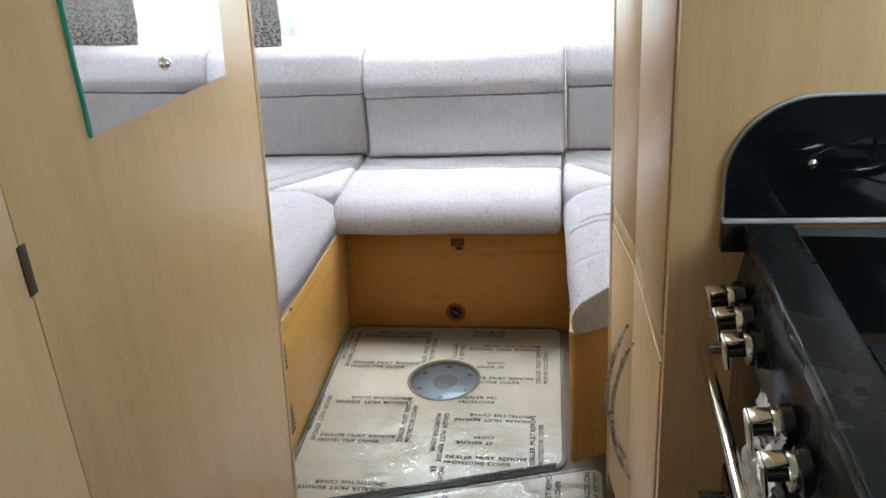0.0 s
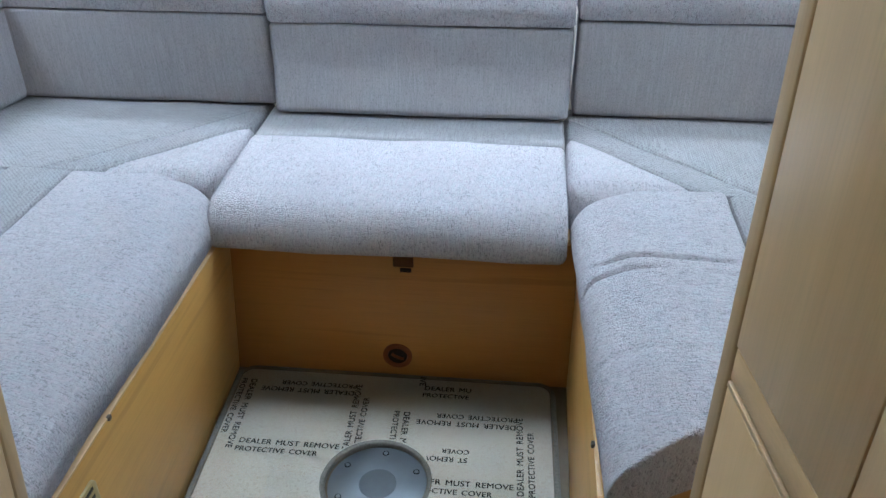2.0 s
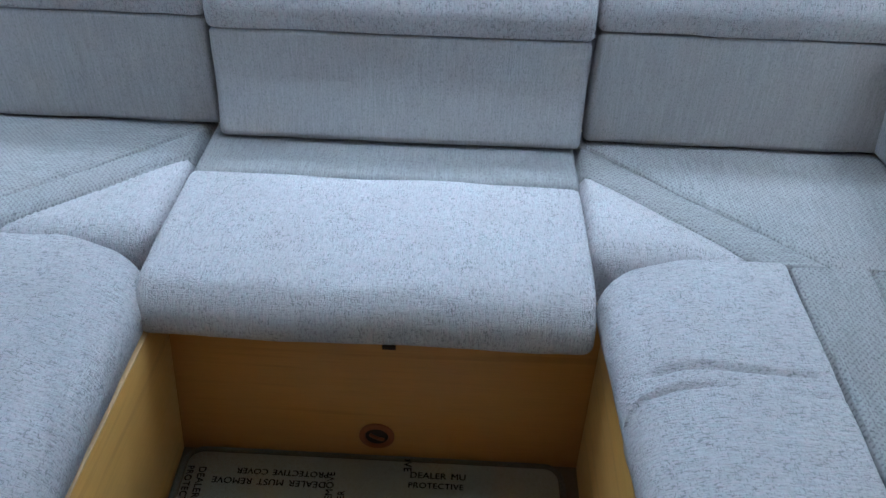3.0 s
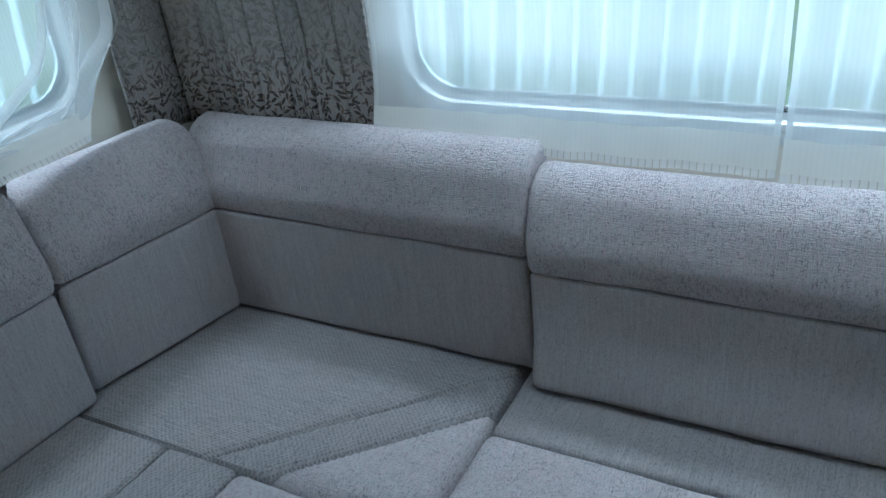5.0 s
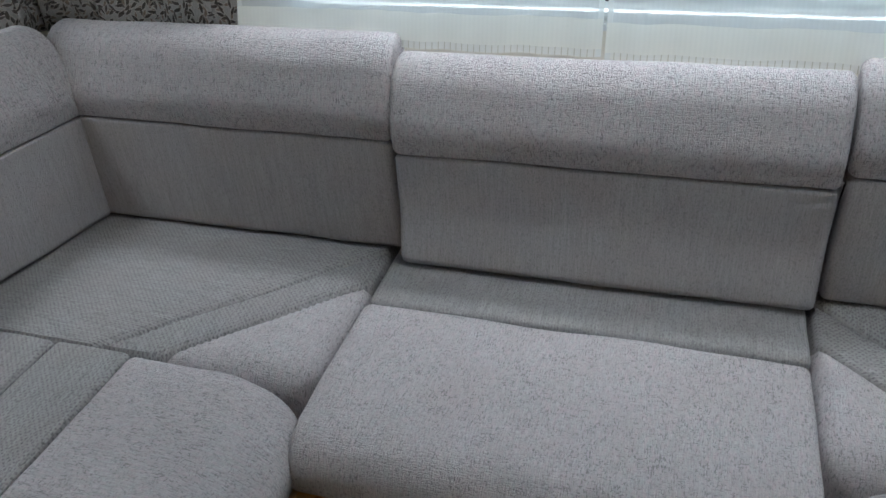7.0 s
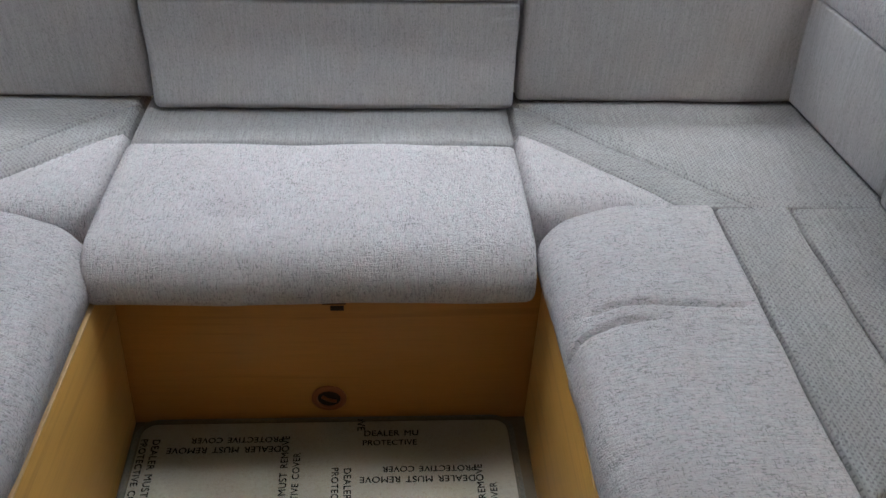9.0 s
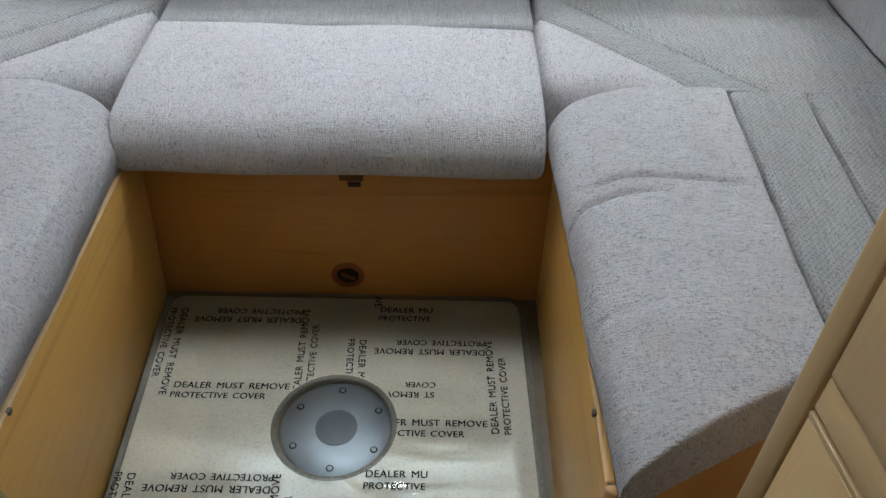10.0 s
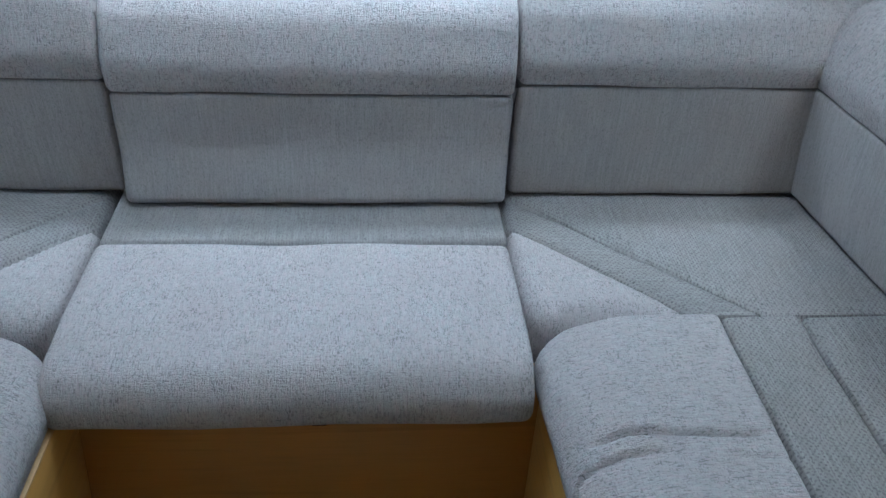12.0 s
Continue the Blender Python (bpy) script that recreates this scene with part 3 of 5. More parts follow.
def splay(bm):
    """The left panel leans outwards towards the floor, most of all at its far end."""
    for v in bm.verts:
        v.co.x -= 0.028 * (1 + v.co.y / 0.8) * (ZB - v.co.z) / ZB
    return bm


left_board = part("side_panel", splay(boxed(-0.338, -0.322, -0.795, 0.0, -0.012, ZB, 0.003)), BENCH_Y, base)
right_board = part("side_panel", boxed(0.357, 0.373, -0.602, 0.0, -0.012, ZB, 0.003), BENCH_Y, base)
part("edge_strip", boxed(-0.3385, -0.3215, -0.795, -0.002, ZB + 0.0002, ZB + 0.004, 0.0012), LIP, left_board, "darker edging strip")
# rounded post and slanting end of the right bench
E0, E1 = Vector((0.365, -0.618)), Vector((0.99, -0.31))
part("corner_post", slab(fillet([(0.3565, -0.612, 0.007), (0.366, -0.622, 0.006), (0.382, -0.613, 0.004), (0.373, -0.6025, 0.001), (0.3565, -0.6025, 0.001)], 5), -0.012, ZB + 0.002, 0.004), AMBER_Z, base)
d = (E1 - E0).normalized()
nrm = Vector((d.y, -d.x))
part("end_panel", slab([E0 + d * 0.008, E1, E1 - nrm * 0.016, E0 + d * 0.008 - nrm * 0.006], -0.012, ZB, 0.002), AMBER_Z, base)
part("bed_board", boxed(-1.05, -0.340, -0.79, 0.5, ZB - 0.018, ZB - 0.001, 0.001), WOOD_X, base)
part("bed_board", slab([Vector(p) for p in ((0.375, -0.60), (0.98, -0.30), (0.98, 0.5), (0.375, 0.5))], ZB - 0.018, ZB - 0.001, 0.001), WOOD_X, base)
part("bed_board", boxed(-0.339, 0.374, 0.018, 0.5, ZB - 0.018, ZB - 0.001, 0.001), WOOD_X, base)

# finger pull low in the front panel, latch under the cushion
M = Matrix.Translation((0, 0.0005, 0.049)) @ Matrix.Rotation(radians(90), 4, "X")
pull = part("finger_pull", turned([(0.031, 0.0), (0.031, 0.004), (0.028, 0.006), (0.022, 0.006), (0.0205, 0.002), (0.0205, 0.0008)], 36, m=M), RING, base, "brown round finger pull")
# flat dark disc: the shade of a deep hole is put into its colour
part("hole", turned([(0.0203, 0.0009), (0.0203, 0.0022)], 32, m=M), HOLE, pull)
part("latch_tongue", tube([(-0.012, -0.004, 0.055), (-0.004, -0.005, 0.050), (0.004, -0.005, 0.046), (0.013, -0.004, 0.043)], 0.0030, 8), RING, pull)
latch = part("latch", boxed(0.000, 0.040, -0.005, 0.002, 0.276, 0.300, 0.002), LATCH, base, "small dark catch recess")
part("catch_plate", boxed(0.014, 0.036, -0.0075, -0.0045, 0.266, 0.2755, 0.001), HOLE, latch)


def vent(y0, z0, y1, z1):
    """A vent plate with two columns of slots."""
    mid, half = ((y0 + y1) / 2, (z0 + z1) / 2), ((y1 - y0) / 2, (z1 - z0) / 2)
    bm = bmesh.new()
    out = fillet([(-half[0], -half[1], 0.014), (half[0], -half[1], 0.014), (half[0], half[1], 0.014), (-half[0], half[1], 0.014)], 5)
    loops = [[bm.verts.new((-0.322 + dx, mid[0] + p.x, mid[1] + p.y)) for p in inset(out, dd)] for dd, dx in ((0, 0.0005), (0.001, 0.003), (0.003, 0.004))]
    n = len(out)
    for a, b in zip(loops, loops[1:]):
        for i in range(n):
            bm.faces.new((a[i], a[(i + 1) % n], b[(i + 1) % n], b[i]))
    bm.faces.new(loops[-1])
    plate = part("vent", splay(bm), VENT, left_board, "tan plastic vent with dark slots")
    for c in (0, 1):
        for k in range(5):
            ya = y1 - 0.012 - c * (y1 - y0 - 0.02) / 2
            z = z0 + 0.011 + k * (z1 - z0 - 0.022) / 4
            yield ya, z


for y0, z0, y1, z1 in ((-0.735, 0.225, -0.595, 0.305), (-0.745, 0.050, -0.605, 0.130)):
    for ya, z in vent(y0, z0, y1, z1):
        # slots aren't cut: dark bars carry the shade inside them
        part("slot", splay(boxed(-0.3185, -0.3172, ya - 0.052, ya, z - 0.0032, z + 0.0032, 0.0005, 1)), HOLE, left_board)
for x, y in ((-0.3215, -0.526), (0.3565, -0.512)):
    part("clip", boxed(x - 0.0028, x + 0.0028, y - 0.004, y + 0.004, ZB - 0.003, ZB + 0.0050, 0.0015), SLOT, left_board if x < 0 else right_board, "small dark retaining clip")

# ---- seat cushions ----
ZS = 0.445


def pad(corners, z0, z1, r=0.006, crown=0.004, step=0.008, front=0.012, inner=None, side=0.016):
    """A padded piece over a convex plan outline: seams with a tight edge, its front and its inner side rounded more softly."""
    pts = corners
    n = len(pts)
    area = sum(pts[i].x * pts[(i + 1) % n].y - pts[(i + 1) % n].x * pts[i].y for i in range(n))
    if area < 0:
        pts = pts[::-1]
    xs, ys = [p.x for p in pts], [p.y for p in pts]
    bm = sheet(max(2, int((max(xs) - min(xs)) / step)), max(2, int((max(ys) - min(ys)) / step)), lambda u, v: Vector((min(xs) + u * (max(xs) - min(xs)), min(ys) + v * (max(ys) - min(ys)), z1)))
    lines = []
    for i in range(n):
        a, b = pts[i], pts[(i + 1) % n]
        if (b - a).length < 1e-5:
            continue
        t = (b - a).normalized()
        out = Vector((t.y, -t.x))
        soft = side if inner and out.x * inner > 0.6 else front if out.y < -0.25 else r
        lines.append((a, out, soft))
        bmesh.ops.bisect_plane(bm, geom=bm.verts[:] + bm.edges[:] + bm.faces[:], dist=1e-5, plane_co=(a.x, a.y, z1), plane_no=(out.x, out.y, 0), clear_outer=True)
    for v in bm.verts:
        far = [max(0.0, -(v.co.xy - a).dot(out)) for a, out, soft in lines]
        d = min(far)
        drop = max(soft - math.sqrt(max(0.0, soft * soft - (soft - min(e, soft)) ** 2)) for e, (a, out, soft) in zip(far, lines))
        v.co.z = z1 - drop + crown * (1 - math.exp(-d / 0.05)) + 0.0015 * noise.noise(Vector((v.co.x * 9, v.co.y * 9, z1 * 50)))
    edge = [e for e in bm.edges if e.is_boundary]
    made = bmesh.ops.extrude_edge_only(bm, edges=edge)["geom"]
    for v in made:
        if isinstance(v, bmesh.types.BMVert):
            v.co.z = z0
    return bm


def seat_put_x(x0):
    return lambda s, a, b: Vector((x0 + s, a, b))


def middle_seat():
    ob = thing("seat_cushion", (0, 0.15, ZB), "flecked grey middle seat cushion with a rolled front edge", "cushion", "bench seat cushions")
    roll = resample(fillet([(0.222, ZB + 0.002, 0.01), (0.222, ZS + 0.002, 0.016), (0.05, ZS + 0.002, 0.12), (-0.090, ZS - 0.004, 0.060), (-0.097, ZB + 0.004, 0.022)], 7), 0.03)
    part("front_roll", loft(roll, 0.660, seat_put_x(-0.331), 0.016, 0.03, 5, 0.0035, 6.0), CHEN_X, ob)
    strip = resample(fillet([(0.40, ZB + 0.004, 0.01), (0.40, ZS - 0.001, 0.01), (0.225, ZS - 0.001, 0.012), (0.225, ZB + 0.004, 0.01)], 5), 0.03)
    part("back_strip", loft(strip, 0.656, seat_put_x(-0.329), 0.010, 0.03, 4, 0.002, 9.0, 2.0), COLUMN_X, ob, "ribbed grey strip")
    return ob


middle_seat()


def corner_seat(sign, xi, xo, label):
    """A corner cushion in three sewn pieces with two slanting seams."""
    ob = thing("seat_cushion", (sign * 0.65, 0.2, ZB), label, "cushion", "bench seat cushions")
    y0, y1 = 0.024, 0.42
    P = lambda x, y, r=0.012: (sign * x, y, r)
    order = lambda pts: pts if sign > 0 else pts[::-1]
    a1, a2 = (xi + 0.005, 0.365), (xi + 0.365, y0)
    b1, b2 = (xi + 0.004, 0.266), (xi + 0.256, y0)
    g = 0.002
    V = lambda x, y: Vector((sign * x, y))
    rear = [V(a1[0] + g, a1[1] + g), V(a2[0] + g, a2[1]), V(xo, y0), V(xo, y1), V(xi + 0.004, y1)]
    strip = [V(*b1), V(b2[0], y0), V(a2[0] - g, y0), V(a1[0], a1[1] - g)]
    wedge = fillet(order([P(xi + 0.004, y0 + 0.004, 0.05), P(b2[0] - g, y0, 0), P(b1[0], b1[1] - g, 0)]), 6)
    part("rear_panel", pad(rear, ZB + 0.002, ZS - 0.002, inner=-sign), RIB_Y if sign < 0 else RIB_X, ob)
    part("slanting_strip", pad(strip, ZB + 0.002, ZS, crown=0.003, inner=-sign), RIB_X if sign < 0 else RIB_Y, ob, "ribbed slanting strip")
    part("front_wedge", pad(wedge, ZB + 0.002, ZS + 0.001, inner=-sign, front=0.045, side=0.024), CHEN_X, ob, "flecked front wedge")
    return ob


corner_seat(-1, 0.335, 1.04, "grey corner seat cushion with slanting ribbed strip below the curtains")
corner_seat(1, 0.327, 0.98, "grey corner seat cushion with slanting ribbed strip beside the side wall")


def crease(y, at, depth, width):
    return depth * math.exp(-((y - at) / width) ** 2)


def side_seat(sign, xi, x1, x2, xo, near, slope, label, folds=(), taper=0.0, round_far=0.06):
    """A side cushion: rolled inner edge, ribbed strip and outer panel, side by side. near: where it ends at the inner edge."""
    ob = thing("seat_cushion", (sign * (xi + xo) / 2, -0.3, ZB), label, "cushion", "bench seat cushions")
    far, top = 0.0215, 0.455

    def put(s, a, b):
        n = near + slope * max(0.0, a - xi)
        y = far - s * (far - n) / (far - near)
        z = b
        for at, depth, width, a0, a1 in folds:
            reach = max(0.0, min(1.0, (a - a0) / 0.05)) * max(0.0, min(1.0, (a1 - a) / 0.05))
            z -= crease(y + 0.75 * max(0.0, top - 0.006 - b) + 0.007 * math.sin(a * 14), at, depth, width) * max(0, min(1, (b - ZB) / 0.05)) * reach
        if s < round_far:
            a += (round_far - math.sqrt(max(0.0, round_far ** 2 - (round_far - s) ** 2))) * max(0.0, min(1.0, (x1 - a) / (x1 - xi)))
        a += taper * (s / (far - near)) * max(0.0, (x1 - a) / (x1 - xi))
        return Vector((sign * a, y, z))

    length = far - near
    roll = resample(fillet([(xi + 0.014, ZB + 0.001, 0.008), (x1 - 0.002, ZB + 0.001, 0.008), (x1 - 0.002, top + 0.002, 0.014), (xi + 0.10, top + 0.002, 0.16), (xi - 0.010, ZB + 0.075, 0.05)], 8), 0.007 if folds else 0.025)
    part("front_roll", loft(roll, length, put, 0.010 if folds else 0.024, 0.004 if folds else 0.012, 6, 0.004, 5.0, sign * 4.0), CHEN_Y, ob)
    strip = resample(fillet([(x1 + 0.001, ZB + 0.003, 0.008), (x2 - 0.002, ZB + 0.003, 0.008), (x2 - 0.002, top - 0.003, 0.012), (x1 + 0.001, top - 0.002, 0.012)], 5), 0.03)
    part("ribbed_strip", loft(strip, length, put, 0.009, 0.02, 4, 0.003, 9.0), RIB_X, ob)
    outer = resample(fillet([(x2 + 0.001, ZB + 0.003, 0.008), (xo, ZB + 0.003, 0.008), (xo, top - 0.004, 0.012), (x2 + 0.001, top - 0.004, 0.012)], 5), 0.03)
    part("outer_panel", loft(outer, length, put, 0.009, 0.02, 4, 0.003, 5.0), RIB_X, ob)
    return ob


side_seat(-1, 0.314, 0.625, 0.763, 1.04, -0.785, 0.0, "long grey side seat cushion with rolled flecked edge", round_far=0.10)
side_seat(1, 0.330, 0.612, 0.735, 0.98, -0.650, 0.49, "grey side seat cushion with creased rolled edge and slanting end", ((-0.200, 0.012, 0.0042, 0.352, 0.612), (-0.233, 0.011, 0.0042, 0.24, 0.470), (-0.238, 0.005, 0.0040, 0.515, 0.63), (-0.43, 0.003, 0.009, 0.3, 0.61)), 0.026)

# ---- back cushions ----


def back_cushion(axis, lo, hi, front, top, label, away=1, reach=0.0, mid=0.658, pucker=False, foot=0.0, skew=0.0, depth=0.085, crest=0.058):
    """A back cushion with a plump head roll over a flat panel. axis: the way along which it runs; front: its face at the seat."""
    rear = front + depth

    def put(s, a, b):
        if axis == "x":
            return Vector((lo + s, a, b))
        return Vector((away * (a + skew * (s - (hi - lo) / 2)), lo + s, b))

    centre = Vector(((lo + hi) / 2, front, ZS)) if axis == "x" else Vector((away * front, (lo + hi) / 2, ZS))
    ob = thing("back_cushion", centre, label, "cushion", "bench back cushions")
    face = front - 0.013 - reach
    roll = resample(fillet([(face - 0.001, mid + 0.0012, 0.006), (rear + 0.004, mid + 0.0012, 0.006), (rear + 0.004, top, 0.022), (face + 0.024, top, crest), (face - 0.011, mid + 0.046, 0.06)], 8), 0.022)
    part("head_roll", loft(roll, hi - lo, put, 0.014, 0.028, 5, 0.0026, 6.0, lo * 5), CHEN_X if axis == "x" else CHEN_Y, ob, "flecked head roll")
    panel = resample(fillet([(front - foot, ZS + 0.004, 0.014), (rear, ZS + 0.004, 0.01), (rear, mid - 0.0012, 0.006), (face, mid - 0.0012, 0.006), (front - 0.009 - reach * 0.6, 0.55, 0.2)], 6), 0.005 if pucker else 0.025)
    def puckered(s, a, b):
        """Small pulled folds running into the upper corner."""
        t = s + 0.002
        if pucker and a < front + 0.03:
            for k in range(4):
                line = mid - 0.012 - 0.017 * k - 0.004 * (k % 2) - 0.55 * (hi - lo - t) * (0.5 + 0.25 * k)
                a += (0.006 - 0.0011 * k) * math.exp(-((b - line) / (0.0045 + 0.0008 * k)) ** 2) * max(0.0, 1 - (hi - lo - t) / 0.070)
        return put(t, a, b)

    part("back_panel", loft(panel, hi - lo - 0.004, puckered, 0.012, 0.007 if pucker else 0.028, 4, 0.0025, 5.0, lo * 3), PANEL_X if axis == "x" else PANEL_Y, ob, "plain woven panel")
    return ob


back_cushion("x", -0.950, -0.311, 0.366, 0.808, "grey corner back cushion with flecked head roll at the rear window", reach=-0.006)
back_cushion("x", -0.309, 0.337, 0.346, 0.788, "grey middle back cushion with flecked head roll and puckered corner", reach=-0.010, mid=0.645, pucker=True, foot=0.026)
back_cushion("x", 0.341, 0.940, 0.366, 0.800, "grey corner back cushion with flecked head roll at the rear window", reach=-0.006, foot=0.008)
back_cushion("y", 0.068, 0.374, 0.938, 0.818, "short grey corner back cushion with flecked head roll", away=-1, reach=-0.004, skew=-0.20)
back_cushion("y", -0.740, 0.062, 0.970, 0.844, "long grey side back cushion with plump flecked head roll", away=-1, reach=-0.018, skew=-0.06, depth=0.052, crest=0.074)
back_cushion("y", 0.040, 0.374, 0.876, 0.810, "short grey corner back cushion with flecked head roll", away=1, reach=0.001, skew=-0.09)
back_cushion("y", -0.44, 0.034, 0.880, 0.805, "grey side back cushion with plump flecked head roll", away=1, reach=0.002)

# ---- carpet mats with printed clear film ----
PLATE_AT, PLATE_R = Vector((0.003, -0.300)), 0.0925


def mat_with_hole(outline, name, label, hole):
    ob = thing(name, (outline[0].x, outline[0].y, -0.012), label, "mat")
    pts = resample(outline, 0.05)
    n = len(pts)

    def body(z0, z1, dd):
        bm = bmesh.new()
        ring_o = inset(pts, dd)
        for z in (z0, z1):
            o = [bm.verts.new((p.x, p.y, z)) for p in ring_o]
            edges = [bm.edges.new((o[i], o[(i + 1) % n])) for i in range(n)]
            if hole:
                k = 48
                c = [bm.verts.new((PLATE_AT.x + hole * math.cos(2 * math.pi * i / k), PLATE_AT.y + hole * math.sin(2 * math.pi * i / k), z)) for i in range(k)]
                edges += [bm.edges.new((c[i], c[(i + 1) % k])) for i in range(k)]
            bmesh.ops.triangle_fill(bm, edges=edges, use_beauty=True)
        return bm

    part("carpet_layer", body(-0.0118, -0.0012, 0.004), CARPET, ob)
    # bound edge
    edge = bmesh.new()
    prof = [(0.006, -0.0115), (-0.0015, -0.0110), (-0.003, -0.005), (-0.0015, 0.0004), (0.003, 0.0014), (0.0080, 0.0012), (0.0098, 0.0)]
    rings = [[edge.verts.new((p.x, p.y, z)) for p in inset(pts, d)] for d, z in prof]
    for a, b in zip(rings, rings[1:]):
        for i in range(n):
            edge.faces.new((a[i], a[(i + 1) % n], b[(i + 1) % n], b[i]))
    part("binding", edge, BIND, ob, "dark grey stitched binding")
    if hole:
        bm = bmesh.new()
        k = 64
        rings = [[bm.verts.new((PLATE_AT.x + (hole + d) * math.cos(2 * math.pi * i / k), PLATE_AT.y + (hole + d) * math.sin(2 * math.pi * i / k), z)) for i in range(k)] for d, z in ((-0.002, -0.0115), (-0.003, -0.003), (-0.001, 0.0006), (0.002, 0.0014), (0.0055, 0.0011), (0.007, 0.0))]
        for a, b in zip(rings, rings[1:]):
            for i in range(k):
                bm.faces.new((a[i], a[(i + 1) % k], b[(i + 1) % k], b[i]))
        part("hole_binding", bm, BIND, ob, "stitched ring round the cut-out")
    return ob


near_edge = lambda x: -0.655 - (0.35 - x) * 0.30
mat_a = fillet([(-0.342, -0.006, 0.035), (-0.319, near_edge(-0.319), 0.03), (0.348, near_edge(0.348), 0.05), (0.330, -0.006, 0.035)], 6)
lounge_mat = mat_with_hole(mat_a, "carpet_mat", "beige carpet mat under printed protective film in the lounge", 0.0965)
mat_b = fillet([(-0.16, near_edge(-0.16) - 0.012, 0.02), (-0.17, -2.95, 0.04), (0.44, -2.95, 0.04), (0.44, near_edge(0.44) - 0.012, 0.03)], 5)
aisle_mat = mat_with_hole(mat_b, "carpet_mat", "beige carpet mat under printed protective film in the aisle", 0)


def film_height(x, y, crumple):
    w = Vector((x * 9 + y * 4, y * 15 - x * 3, 0.3))
    amp = crumple(x, y)
    return 0.0022 + amp * (0.5 + 0.5 * noise.noise(w)) + amp * 0.60 * abs(noise.noise(w * 2.6)) + amp * 0.50 * abs(noise.noise(w * 5.0))


def film_sheet(parent, x0, x1, y0, y1, inside, crumple):
    def f(u, v):
        x, y = x0 + u * (x1 - x0), y0 + v * (y1 - y0)
        return Vector((x, y, film_height(x, y, crumple)))

    bm = sheet(int((x1 - x0) / 0.005), int((y1 - y0) / 0.005), f)
    kill = [v for v in bm.verts if not inside(v.co.x, v.co.y)]
    bmesh.ops.delete(bm, geom=kill, context="VERTS")
    return part("protective_film", bm, FILM, parent, "clear crinkled protective film", 180, False)


def crumple_a(x, y):
    return 0.0004 + 0.0040 * max(0.0, min(1.0, (-0.43 - y) / 0.16)) + 0.002 * max(0.0, 1 - ((x - 0.12) ** 2 + (y + 0.43) ** 2) / 0.02)


crumple_b = lambda x, y: 0.004
bm = bmesh.new()
for dy, z0, z1 in ((0.0, 0.0005, 0.0022), (0.011, 0.0006, 0.0026)):
    bar = bmesh.ops.create_cube(bm, size=1)["verts"]
    for v in bar:
        x = -0.312 if v.co.x < 0 else 0.325
        v.co = Vector((x, near_edge(x) + dy + (0.0005 if v.co.y < 0 else 0.0095), z0 if v.co.z < 0 else z1))
part("edge_tape", bm, TAPE, lounge_mat, "black stitched edge tape")
film_sheet(lounge_mat, -0.337, 0.344, -0.87, -0.010, lambda x, y: x > -0.336 - 0.026 * y and y > near_edge(x) + 0.006 and x < 0.326 - 0.027 * y and (x - PLATE_AT.x) ** 2 + (y - PLATE_AT.y) ** 2 > 0.099 ** 2, crumple_a)
film_sheet(aisle_mat, -0.155, 0.435, -1.75, -0.62, lambda x, y: y < near_edge(x) - 0.016, crumple_b)

LINE_A, LINE_B = "DEALER MUST REMOVE", "PROTECTIVE COVER"
LETTERS = {}


def print_block(parent, x, y, turn, a=LINE_A, b=LINE_B, la=0.196, lb=0.160, keep=None):
    """Two printed lines starting at x, y and turned by so many degrees."""
    bm = bmesh.new()
    for text, size, off, dx in ((a, la, 0.0, 0.0), (b, lb, -0.0205, -0.002)):
        if not text:
            continue
        if (text, size) not in LETTERS:
            LETTERS[text, size] = lettering(text, size)
        mesh = LETTERS[text, size].copy()
        mesh.transform(Matrix.Translation((x, y, 0.0005)) @ Matrix.Rotation(radians(turn), 4, "Z") @ Matrix.Translation((dx, off, 0)))
        for bold in (-0.00035, 0.00035, 0.00035):
            mesh.transform(Matrix.Translation((bold, 0.6 * bold, 0)))
            bm.from_mesh(mesh)
        bpy.data.meshes.remove(mesh)
    if keep:
        bmesh.ops.delete(bm, geom=[v for v in bm.verts if not keep(v.co.x, v.co.y)], context="VERTS")
    for v in bm.verts:
        v.co.z = 0.0016 + film_height(v.co.x, v.co.y, crumple_a if parent == lounge_mat else crumple_b)
    if bm.verts:
        part("printed_label", bm, INK, parent)
    else:
        bm.free()


PY = 0.346
off_plate = lambda x, y: (x - PLATE_AT.x) ** 2 + (y - PLATE_AT.y) ** 2 > 0.101 ** 2 and -0.334 < x < 0.338 and near_edge(x) + 0.012 < y < -0.012
for k in range(-1, 3):
    s = -PY * k
    for dx, dy in ((0.0, 0.0), (0.336, -0.068)):
        print_block(lounge_mat, -0.277 + dx, -0.233 + dy + s, 0, keep=off_plate)
        print_block(lounge_mat, -0.082 + dx, -0.071 + dy + s, 180, keep=off_plate)
        print_block(lounge_mat, -0.306 + dx, -0.053 + dy + s, -88, keep=off_plate)
        print_block(lounge_mat, -0.062 + dx, -0.245 + dy + s, 92, keep=off_plate)
    print_block(lounge_mat, 0.063, -0.052 + s, 0, "DEALER MU", "PROTECTIVE", 0.096, 0.095, keep=off_plate)
    print_block(lounge_mat, 0.166, -0.233 + s, 180, "ST REMOVE", "COVER", 0.090, 0.052, keep=off_plate)
    print_block(lounge_mat, 0.047, 0.012 + s, -86, "MOVE", "ER", 0.052, 0.022, keep=off_plate)
on_aisle = lambda x, y: -0.14 < x < 0.42 and y < near_edge(x) - 0.025
